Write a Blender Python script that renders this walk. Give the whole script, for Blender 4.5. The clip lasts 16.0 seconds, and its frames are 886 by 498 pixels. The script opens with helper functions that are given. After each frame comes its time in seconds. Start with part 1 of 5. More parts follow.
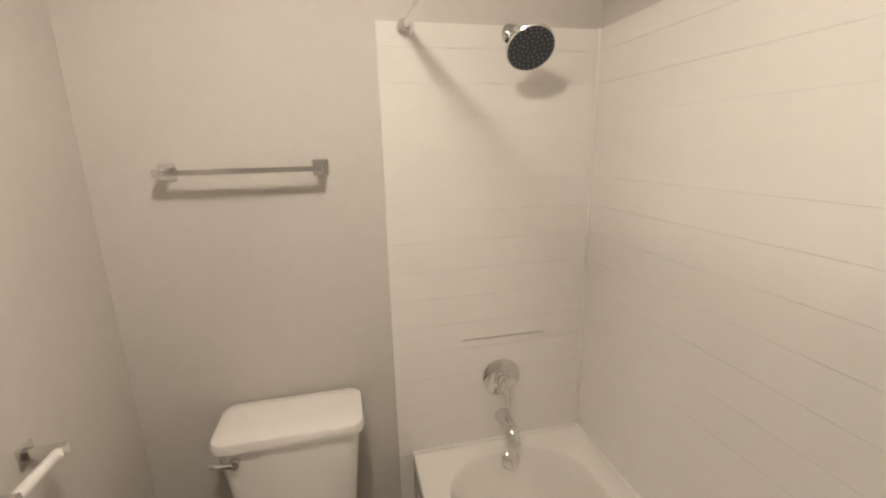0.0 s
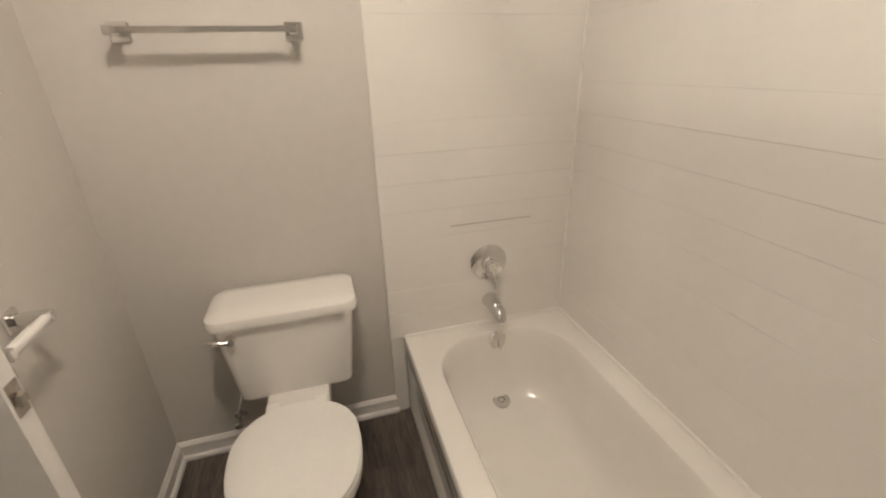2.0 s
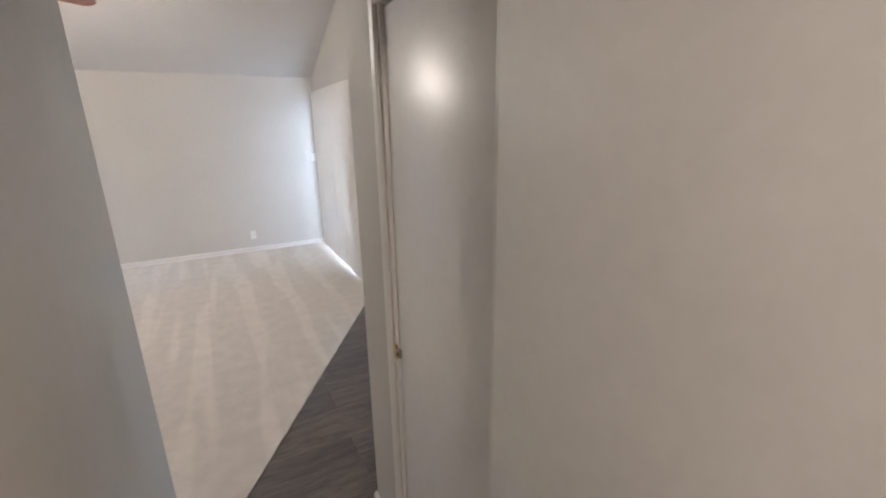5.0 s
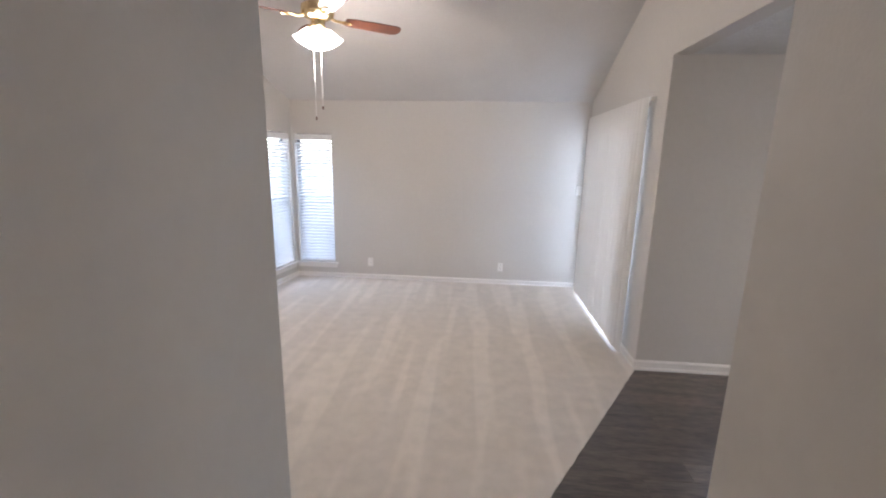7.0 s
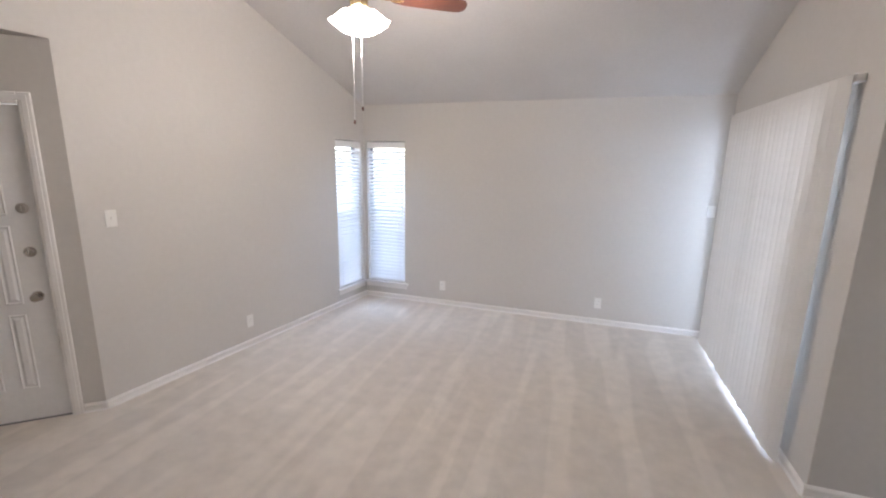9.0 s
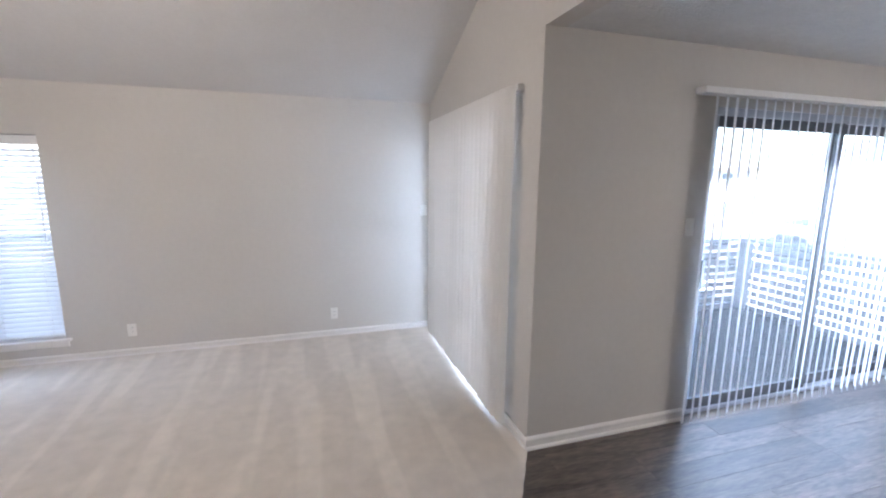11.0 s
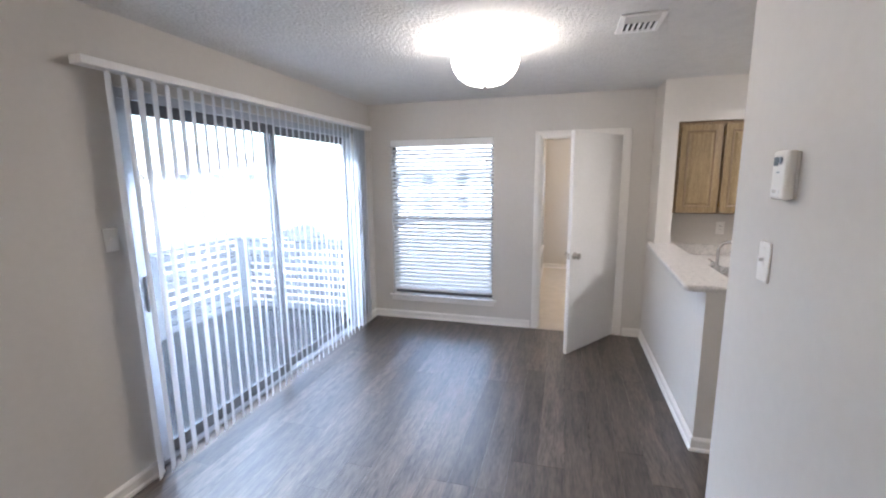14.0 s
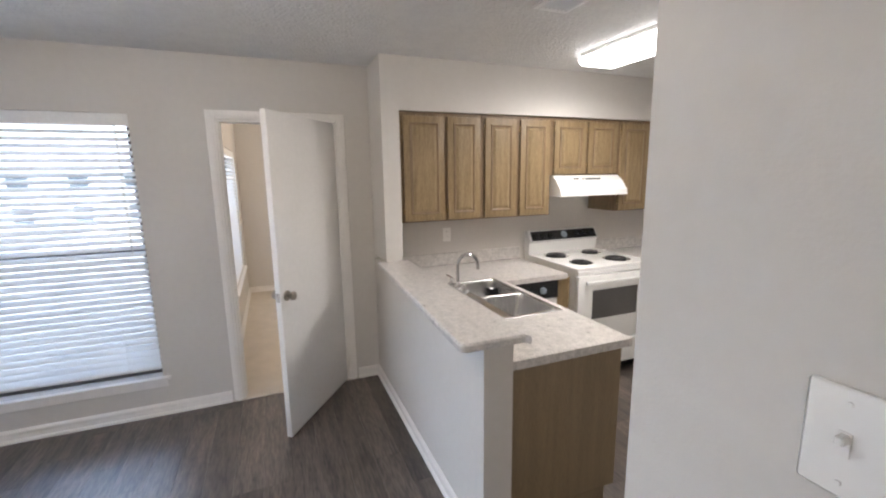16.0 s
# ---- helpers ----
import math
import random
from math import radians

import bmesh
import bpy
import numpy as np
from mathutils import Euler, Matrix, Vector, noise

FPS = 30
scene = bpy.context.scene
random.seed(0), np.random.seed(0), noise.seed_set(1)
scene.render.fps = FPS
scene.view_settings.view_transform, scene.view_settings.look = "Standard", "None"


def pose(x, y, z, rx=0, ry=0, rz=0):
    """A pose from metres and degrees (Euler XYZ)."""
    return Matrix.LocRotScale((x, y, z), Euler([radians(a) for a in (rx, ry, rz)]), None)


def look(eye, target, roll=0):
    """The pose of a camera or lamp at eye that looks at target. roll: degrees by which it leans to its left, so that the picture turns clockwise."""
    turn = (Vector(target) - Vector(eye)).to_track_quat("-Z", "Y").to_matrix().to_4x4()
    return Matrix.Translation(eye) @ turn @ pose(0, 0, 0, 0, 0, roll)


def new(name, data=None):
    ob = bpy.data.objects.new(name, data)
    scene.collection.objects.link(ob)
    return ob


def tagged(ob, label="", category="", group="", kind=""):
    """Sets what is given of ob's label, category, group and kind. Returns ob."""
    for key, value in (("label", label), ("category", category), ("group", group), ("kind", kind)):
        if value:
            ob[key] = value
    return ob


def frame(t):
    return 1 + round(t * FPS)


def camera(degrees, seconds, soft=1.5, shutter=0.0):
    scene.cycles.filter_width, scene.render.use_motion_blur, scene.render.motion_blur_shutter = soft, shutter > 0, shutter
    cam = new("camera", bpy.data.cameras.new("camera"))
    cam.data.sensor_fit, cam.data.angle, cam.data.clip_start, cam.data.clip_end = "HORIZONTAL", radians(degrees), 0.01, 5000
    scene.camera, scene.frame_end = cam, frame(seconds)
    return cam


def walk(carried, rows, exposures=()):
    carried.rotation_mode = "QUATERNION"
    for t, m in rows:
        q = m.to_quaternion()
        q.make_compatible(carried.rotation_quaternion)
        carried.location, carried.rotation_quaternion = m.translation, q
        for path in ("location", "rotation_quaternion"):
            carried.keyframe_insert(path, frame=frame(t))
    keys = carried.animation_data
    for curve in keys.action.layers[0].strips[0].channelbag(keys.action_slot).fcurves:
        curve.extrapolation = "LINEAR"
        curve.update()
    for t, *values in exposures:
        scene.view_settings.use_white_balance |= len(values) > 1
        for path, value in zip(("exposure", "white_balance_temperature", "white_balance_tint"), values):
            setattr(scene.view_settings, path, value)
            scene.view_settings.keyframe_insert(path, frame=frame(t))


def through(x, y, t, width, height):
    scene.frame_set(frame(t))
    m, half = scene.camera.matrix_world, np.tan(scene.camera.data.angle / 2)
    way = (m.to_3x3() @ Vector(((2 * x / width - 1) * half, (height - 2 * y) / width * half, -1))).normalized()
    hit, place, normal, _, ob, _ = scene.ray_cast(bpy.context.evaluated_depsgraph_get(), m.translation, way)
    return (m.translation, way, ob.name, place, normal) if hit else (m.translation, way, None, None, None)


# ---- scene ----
cam = camera(92.5, 16.0, soft=2.1)
PATH = [
    (0, (0.558, 0.309, 1.59), (2.452, -0.121, 1.114), -1.3),
    (0.5, (0.581, 0.328, 1.443), (2.466, -0.18, 1.007), -1.9),
    (1, (0.621, 0.332, 1.38), (2.468, -0.182, 0.81), -1.7),
    (1.5, (0.618, 0.338, 1.359), (2.413, -0.163, 0.633), -1.5),
    (2, (0.544, 0.356, 1.426), (2.31, -0.141, 0.628), -1.6),
    (2.5, (0.463, 0.358, 1.507), (2.26, -0.037, 0.722), -1.9),
    (3, (0.453, 0.417, 1.576), (2.302, 0.398, 0.815), -1.7),
    (3.5, (0.51, 0.531, 1.632), (2.305, 1.054, 0.921), -1.3),
    (4, (0.66, 0.75, 1.685), (2.232, 1.783, 1.006), -1.2),
    (4.1, (0.606, 0.76, 1.708), (2.161, 1.833, 1.052), -1.1),
    (4.4, (0.677, 0.854, 1.682), (2.03, 2.193, 1.07), -0.7),
    (4.5, (0.697, 0.872, 1.689), (1.97, 2.288, 1.077), -1.4),
    (5, (0.75, 1.032, 1.711), (1.643, 2.732, 1.154), -0.9),
    (5.2, (0.754, 1.111, 1.714), (1.51, 2.882, 1.172), -0.4),
    (7.3, (0.827, 2.108, 1.695), (0.505, 4.036, 1.273), 0.9),
    (7.5, (0.855, 2.234, 1.729), (0.425, 4.14, 1.3), 0.6),
    (8, (0.926, 2.442, 1.719), (0.28, 4.289, 1.306), 0.4),
    (8.2, (0.852, 2.513, 1.741), (0.172, 4.346, 1.32), 1.0),
    (10.3, (1.003, 3.15, 1.672), (1.006, 5.118, 1.316), 0.9),
    (10.5, (0.969, 3.165, 1.659), (1.158, 5.125, 1.311), 0.9),
    (11, (0.928, 3.189, 1.659), (1.507, 5.073, 1.319), 0.5),
    (11.5, (0.894, 3.201, 1.64), (1.846, 4.929, 1.314), 0.4),
    (12, (0.928, 3.176, 1.645), (2.2, 4.684, 1.317), 0.2),
    (12.5, (1.004, 3.139, 1.633), (2.528, 4.393, 1.313), -0.1),
    (13, (1.165, 3.134, 1.638), (2.862, 4.141, 1.313), -0.3),
    (13.1, (1.225, 3.125, 1.659), (2.944, 4.088, 1.314), -0.5),
    (13.5, (1.391, 3.119, 1.637), (3.19, 3.928, 1.307), -0.5),
    (14, (1.672, 3.151, 1.638), (3.568, 3.695, 1.304), -0.6),
    (14.5, (1.967, 3.204, 1.649), (3.927, 3.418, 1.308), -0.7),
    (15, (2.288, 3.206, 1.648), (4.255, 3.097, 1.302), -0.7),
    (15.5, (2.615, 3.162, 1.649), (4.54, 2.749, 1.3), -0.8),
    (16, (2.909, 3.09, 1.653), (4.738, 2.359, 1.301), -0.8),
]
walk(cam, [(t, look(eye, target, roll)) for t, eye, target, roll in PATH],
     exposures=[(0, 3.26, 6460, 10), (4, 3.28, 6380, 11), (5, 3.26, 6240, 15), (7.5, 3.12, 6240, 18), (12, 3.15, 5980, 16), (13.5, 3.23, 6150, 16), (15, 3.14, 6280, 16), (16, 3.04, 6440, 15)])

# ---- light ----
world = bpy.data.worlds.new("sky")
scene.world = world
world.use_nodes = True
wn = world.node_tree.nodes
sky = wn.new("ShaderNodeTexSky")
sky.sky_type, sky.sun_disc = "NISHITA", False
sky.sun_elevation, sky.sun_rotation = radians(40), radians(150)
world.node_tree.links.new(sky.outputs[0], wn["Background"].inputs[0])
wn["Background"].inputs[1].default_value = 0.15


def lamp(name, kind, m, energy, color, **more):
    data = bpy.data.lights.new(name, kind)
    data.energy, data.color = energy, color
    if kind == "AREA":
        data.shape, data.size, data.size_y = "RECTANGLE", more["size"], more["size_y"]
        data.spread = radians(more.get("spread", 170))
    elif kind == "SUN":
        data.angle = radians(more["angle"])
    else:
        data.shadow_soft_size = more["radius"]
    ob = new(name, data)
    ob.matrix_world = m
    return ob


SKYBLUE = (0.72, 0.84, 1.0)
WARM = (1.0, 0.87, 0.73)
lamp("sun", "SUN", look((0, 0, 20), (6, 13, 0)), 5.0, (1.0, 0.96, 0.9), angle=12)
# daylight in the openings
lamp("daylight_dining_door", "AREA", look((4.56, 5.62, 1.35), (4.65, 4.75, 0.50)), 14, SKYBLUE, size=2.3, size_y=1.3, spread=96)
lamp("daylight_living_door", "AREA", look((2.45, 6.40, 1.15), (0.0, 7.1, 0.9)), 13, SKYBLUE, size=1.7, size_y=2.0)
lamp("daylight_dining_window", "AREA", look((6.62, 4.48, 1.35), (5.62, 4.48, 0.55)), 0.8, SKYBLUE, size=1.1, size_y=1.6, spread=80)
lamp("daylight_corner_window", "AREA", look((-1.44, 7.95, 1.2), (-1.44, 6.95, 0.6)), 1, SKYBLUE, size=0.5, size_y=1.7, spread=70)
lamp("daylight_side_window", "AREA", look((-2.2, 7.34, 1.2), (-1.2, 7.2, 0.6)), 1, SKYBLUE, size=0.4, size_y=1.7, spread=70)
lamp("daylight_bedroom", "AREA", look((8.15, 3.86, 1.3), (8.15, 2.0, 0.9)), 1.5, SKYBLUE, size=1.2, size_y=1.3)
# lamps
lamp("bath_bulb", "AREA", look((0.98, 0.37, 2.335), (0.98, 0.37, 0)), 0.8, WARM, size=0.22, size_y=0.22)
lamp("bath_glow", "POINT", pose(0.98, 0.37, 2.28), 1.5, WARM, radius=0.055)
lamp("bedroom_bulb", "POINT", pose(8.0, 2.0, 2.2), 5.5, (1.0, 0.87, 0.70), radius=0.12)
lamp("dining_bulb", "POINT", pose(4.34, 3.63, 2.25), 1.6, (1.0, 0.92, 0.82), radius=0.06)
lamp("fan_bulb", "POINT", pose(-0.41, 5.12, 2.44), 5.9, (1.0, 0.91, 0.80), radius=0.10)
lamp("kitchen_tube", "AREA", look((4.8, 0.92, 2.33), (4.8, 0.92, 0)), 3.5, (1.0, 0.97, 0.90), size=1.1, size_y=0.25)


# ---- materials ----
def material(name, base, rough=0.5, metal=0.0, vary=0.05, scale=6.0, fine=60.0, bump=0.0, bump_scale=200.0, relief=0.004, gloss=0.04, stretch=(1, 1, 1), spec=0.5, coat=0.0, tone=None, island=False):
    m = bpy.data.materials.new(name)
    m.use_nodes = True
    nt = m.node_tree
    n, l = nt.nodes, nt.links
    b = n["Principled BSDF"]
    b.inputs["Roughness"].default_value = rough
    b.inputs["Metallic"].default_value = metal
    b.inputs["Specular IOR Level"].default_value = spec
    b.inputs["Coat Weight"].default_value = coat
    b.inputs["Coat Roughness"].default_value = gloss
    co = n.new("ShaderNodeTexCoord")
    mp = n.new("ShaderNodeMapping")
    mp.inputs["Scale"].default_value = stretch
    l.new(co.outputs["Object"], mp.inputs[0])
    n1, n2 = n.new("ShaderNodeTexNoise"), n.new("ShaderNodeTexNoise")
    n1.inputs["Scale"].default_value, n2.inputs["Scale"].default_value = scale, fine
    n1.inputs["Detail"].default_value = n2.inputs["Detail"].default_value = 4
    l.new(mp.outputs[0], n1.inputs[0])
    l.new(mp.outputs[0], n2.inputs[0])
    mixf = n.new("ShaderNodeMath")
    mixf.operation = "MULTIPLY_ADD"
    mixf.inputs[1].default_value = 0.5
    l.new(n2.outputs[0], mixf.inputs[0])
    half = n.new("ShaderNodeMath")
    half.operation = "MULTIPLY"
    half.inputs[1].default_value = 0.5
    l.new(n1.outputs[0], half.inputs[0])
    l.new(half.outputs[0], mixf.inputs[2])
    ramp = n.new("ShaderNodeValToRGB")
    lo = tone[0] if tone else tuple(max(0.0, c * (1 - vary)) for c in base)
    hi = tone[1] if tone else tuple(min(1.0, c * (1 + vary)) for c in base)
    ramp.color_ramp.elements[0].position, ramp.color_ramp.elements[1].position = 0.35, 0.65
    ramp.color_ramp.elements[0].color = (*lo, 1)
    ramp.color_ramp.elements[1].color = (*hi, 1)
    l.new(mixf.outputs[0], ramp.inputs[0])
    color = ramp.outputs[0]
    if island:
        inf = n.new("ShaderNodeObjectInfo")
        hsv = n.new("ShaderNodeHueSaturation")
        rng = n.new("ShaderNodeMapRange")
        rng.inputs[3].default_value, rng.inputs[4].default_value = island
        l.new(inf.outputs["Random"], rng.inputs[0])
        l.new(rng.outputs[0], hsv.inputs["Value"])
        l.new(color, hsv.inputs["Color"])
        color = hsv.outputs[0]
        add = n.new("ShaderNodeVectorMath")
        add.operation = "ADD"
        mul = n.new("ShaderNodeMath")
        mul.operation = "MULTIPLY"
        mul.inputs[1].default_value = 37.0
        l.new(inf.outputs["Random"], mul.inputs[0])
        l.new(co.outputs["Object"], add.inputs[0])
        l.new(mul.outputs[0], add.inputs[1])
        l.new(add.outputs[0], mp.inputs[0])
    l.new(color, b.inputs["Base Color"])
    if bump:
        n3 = n.new("ShaderNodeTexNoise")
        n3.inputs["Scale"].default_value = bump_scale
        n3.inputs["Detail"].default_value = 3
        l.new(mp.outputs[0], n3.inputs[0])
        bp = n.new("ShaderNodeBump")
        bp.inputs["Strength"].default_value = min(1.0, bump)
        bp.inputs["Distance"].default_value = relief
        l.new(n3.outputs[0], bp.inputs["Height"])
        l.new(bp.outputs[0], b.inputs["Normal"])
    rr = n.new("ShaderNodeMapRange")
    rr.inputs[3].default_value, rr.inputs[4].default_value = max(0.0, rough - 0.06), min(1.0, rough + 0.06)
    l.new(n1.outputs[0], rr.inputs[0])
    l.new(rr.outputs[0], b.inputs["Roughness"])
    return m


def translucent(name, base, through=0.5, rough=0.6):
    m = material(name, base, rough, vary=0.03)
    n, l = m.node_tree.nodes, m.node_tree.links
    tr, mx = n.new("ShaderNodeBsdfTranslucent"), n.new("ShaderNodeMixShader")
    tr.inputs[0].default_value = (*base, 1)
    mx.inputs[0].default_value = through
    l.new(n["Principled BSDF"].outputs[0], mx.inputs[1])
    l.new(tr.outputs[0], mx.inputs[2])
    l.new(mx.outputs[0], n["Material Output"].inputs[0])
    return m


def glowing(name, color, strength):
    m = bpy.data.materials.new(name)
    m.use_nodes = True
    b = m.node_tree.nodes["Principled BSDF"]
    b.inputs["Base Color"].default_value = (0.85, 0.85, 0.85, 1)
    b.inputs["Emission Color"].default_value = (*color, 1)
    b.inputs["Emission Strength"].default_value = strength
    return m


def glass(name):
    m = bpy.data.materials.new(name)
    m.use_nodes = True
    n, l = m.node_tree.nodes, m.node_tree.links
    tr, gl, mx = n.new("ShaderNodeBsdfTransparent"), n.new("ShaderNodeBsdfGlossy"), n.new("ShaderNodeMixShader")
    tr.inputs[0].default_value = (0.93, 0.96, 0.97, 1)
    gl.inputs["Roughness"].default_value = 0.02
    mx.inputs[0].default_value = 0.05
    l.new(tr.outputs[0], mx.inputs[1])
    l.new(gl.outputs[0], mx.inputs[2])
    l.new(mx.outputs[0], n["Material Output"].inputs[0])
    return m


def carpet_material():
    m = material("carpet_pile", (0.655, 0.595, 0.525), 0.95, vary=0.09, scale=9, fine=420, bump=0.9, bump_scale=330, spec=0.1)
    n, l = m.node_tree.nodes, m.node_tree.links
    b = n["Principled BSDF"]
    co = n.new("ShaderNodeTexCoord")
    mp = n.new("ShaderNodeMapping")
    mp.inputs["Rotation"].default_value = (0, 0, radians(22))
    mp.inputs["Scale"].default_value = (3.7, 0.34, 1)
    l.new(co.outputs["Object"], mp.inputs[0])
    ns = n.new("ShaderNodeTexNoise")
    ns.inputs["Scale"].default_value, ns.inputs["Detail"].default_value, ns.inputs["Distortion"].default_value = 1.5, 1.0, 0.15
    l.new(mp.outputs[0], ns.inputs[0])
    rp = n.new("ShaderNodeValToRGB")
    rp.color_ramp.elements[0].position, rp.color_ramp.elements[1].position = 0.52, 0.60
    rp.color_ramp.elements[0].color, rp.color_ramp.elements[1].color = (0.97, 0.97, 0.97, 1), (1.06, 1.06, 1.06, 1)
    l.new(ns.outputs[0], rp.inputs[0])
    mx = n.new("ShaderNodeMix")
    mx.data_type, mx.blend_type = "RGBA", "MULTIPLY"
    mx.inputs[0].default_value = 1.0
    old = b.inputs["Base Color"].links[0].from_socket
    l.new(old, mx.inputs[6])
    l.new(rp.outputs[0], mx.inputs[7])
    l.new(mx.outputs[2], b.inputs["Base Color"])
    return m


PAINT = material("greige_wall_paint", (0.60, 0.568, 0.525), 0.62, vary=0.025, scale=1.3, fine=25, bump=0.10, bump_scale=160)
CEIL = material("ceiling_paint", (0.60, 0.575, 0.55), 0.85, vary=0.03, scale=3, fine=40, bump=0.12, bump_scale=60)
KNOCK = material("knockdown_ceiling", (0.66, 0.65, 0.63), 0.9, vary=0.05, scale=12, fine=45, bump=1.0, bump_scale=52, relief=0.010)
TRIM = material("white_trim_paint", (0.80, 0.77, 0.73), 0.38, vary=0.03, scale=3, fine=40, bump=0.05, bump_scale=90)
DOORPAINT = material("white_door_paint", (0.80, 0.78, 0.75), 0.32, vary=0.03, scale=2, fine=30, bump=0.16, bump_scale=70)
LEAFPAINT = material("satin_door_paint", (0.80, 0.775, 0.735), 0.5, vary=0.03, scale=2, fine=30, bump=0.12, bump_scale=70)
KITWALL = material("white_wall_paint", (0.76, 0.74, 0.72), 0.6, vary=0.025, scale=2, fine=25, bump=0.10, bump_scale=160)
CARPET = carpet_material()
BEDCARPET = material("bedroom_carpet_pile", (0.62, 0.56, 0.48), 0.95, vary=0.08, scale=7, fine=380, bump=0.8, bump_scale=330, spec=0.1)
PLANK = material("dark_vinyl_plank", (0.08, 0.07, 0.065), 0.40, vary=0.45, scale=3.0, fine=14, stretch=(1.0, 7, 1), bump=0.12, bump_scale=60,
                 tone=((0.019, 0.0155, 0.0135), (0.150, 0.116, 0.094)), island=(0.66, 1.34), spec=0.6, coat=0.45, gloss=0.33)
SUBFLOOR = material("dark_joint", (0.02, 0.018, 0.017), 0.8)
PORCELAIN = material("white_porcelain", (0.80, 0.77, 0.73), 0.09, vary=0.01, spec=0.6, coat=0.4)
ENAMEL = material("tub_enamel", (0.82, 0.79, 0.74), 0.16, vary=0.015, scale=3, fine=12, spec=0.55, coat=0.3)
TILE = material("glazed_wall_tile", (0.80, 0.77, 0.725), 0.24, vary=0.012, scale=5, fine=30, bump=0.05, bump_scale=40, island=(0.995, 1.005), spec=0.5)
GROUT = material("wall_grout", (0.80, 0.77, 0.725), 0.8, vary=0.05)
CRACK = material("open_joint", (0.30, 0.27, 0.23), 0.8, vary=0.1)
CHROME = material("chrome", (0.78, 0.77, 0.75), 0.12, metal=1.0, vary=0.02)
NICKEL = material("satin_nickel", (0.50, 0.46, 0.41), 0.28, metal=1.0, vary=0.05)
BRASS = material("polished_brass", (0.72, 0.56, 0.32), 0.2, metal=1.0, vary=0.05)
STEEL = material("brushed_steel", (0.62, 0.62, 0.62), 0.25, metal=1.0, vary=0.08, scale=8, fine=120, stretch=(1, 14, 1))
DARKRUB = material("dark_nozzle_face", (0.035, 0.037, 0.042), 0.45, vary=0.15)
NUB = material("grey_nozzle", (0.25, 0.30, 0.34), 0.5)
PLASTIC = material("white_plastic", (0.80, 0.78, 0.74), 0.35, vary=0.02)
SLOT = material("dark_slot", (0.02, 0.02, 0.02), 0.6)
BLINDV = translucent("vertical_vane_vinyl", (0.78, 0.79, 0.81), 0.34)
VANESHUT = translucent("lined_vane_fabric", (0.78, 0.755, 0.72), 0.16, 0.75)
SLAT = translucent("blind_slat", (0.86, 0.87, 0.88), 0.34)
RAILWHITE = material("white_head_rail", (0.80, 0.79, 0.77), 0.4)
ALU = material("bronze_aluminium", (0.14, 0.14, 0.145), 0.45, metal=0.6, vary=0.1)
ALUW = material("mill_aluminium", (0.55, 0.57, 0.60), 0.4, metal=0.7, vary=0.08)
PANE = glass("window_glass")
# door glass with the bright milky haze mixed in as a faint translucent veil
HAZEPANE = glass("haze_veiled_glass")
veil, veiled = HAZEPANE.node_tree.nodes.new("ShaderNodeBsdfTranslucent"), HAZEPANE.node_tree.nodes.new("ShaderNodeMixShader")
veil.inputs[0].default_value = (0.9, 0.93, 1.0, 1)
veiled.inputs[0].default_value = 0.005
HAZEPANE.node_tree.links.new(HAZEPANE.node_tree.nodes["Material Output"].inputs[0].links[0].from_socket, veiled.inputs[1])
HAZEPANE.node_tree.links.new(veil.outputs[0], veiled.inputs[2])
HAZEPANE.node_tree.links.new(veiled.outputs[0], HAZEPANE.node_tree.nodes["Material Output"].inputs[0])
SCREEN = glass("insect_screen_mesh")
for node in SCREEN.node_tree.nodes:
    if node.type == "BSDF_TRANSPARENT":
        node.inputs[0].default_value = (0.82, 0.84, 0.87, 1)
    elif node.type == "BSDF_GLOSSY":
        node.inputs["Roughness"].default_value = 0.8
CAULK = material("white_caulk", (0.82, 0.79, 0.74), 0.5, vary=0.02)
OAK = material("oak_stain", (0.30, 0.20, 0.105), 0.42, vary=0.3, scale=5, fine=30, stretch=(7, 7, 0.9), bump=0.10, bump_scale=70,
               tone=((0.185, 0.123, 0.060), (0.300, 0.216, 0.116)), spec=0.4)
OAKDARK = material("oak_face_frame", (0.20, 0.13, 0.07), 0.5, vary=0.25, scale=5, fine=30, stretch=(7, 7, 0.9))
VENEER = material("end_panel_veneer", (0.235, 0.17, 0.10), 0.45, vary=0.18, scale=3, fine=40, stretch=(8, 8, 0.7), bump=0.05)
LAMINATE = material("speckled_laminate", (0.56, 0.53, 0.50), 0.3, vary=0.22, scale=30, fine=120, spec=0.5)
APPL = material("white_appliance_enamel", (0.80, 0.79, 0.76), 0.2, vary=0.015, coat=0.2)
BLACKGL = material("black_glass_panel", (0.015, 0.016, 0.018), 0.12, vary=0.1, spec=0.6)
COIL = material("black_burner_coil", (0.02, 0.02, 0.02), 0.55, vary=0.2)
OVENGL = material("oven_window_glass", (0.09, 0.085, 0.08), 0.1, spec=0.6)
BLADE = material("cherry_fan_blade", (0.13, 0.046, 0.028), 0.32, vary=0.3, scale=4, fine=40, stretch=(1, 12, 1), coat=0.2)
DECK = material("grey_deck_board", (0.58, 0.57, 0.57), 0.7, vary=0.2, scale=4, fine=60, stretch=(1, 8, 1), island=(0.85, 1.15))
FENCE = material("grey_painted_rail", (0.31, 0.31, 0.325), 0.65, vary=0.15, scale=4, fine=40)
KICK = material("grey_toe_kick", (0.23, 0.24, 0.26), 0.65, vary=0.15, scale=4, fine=40)
SIDING = material("pale_siding", (0.62, 0.63, 0.64), 0.7, vary=0.08, scale=2, fine=20)
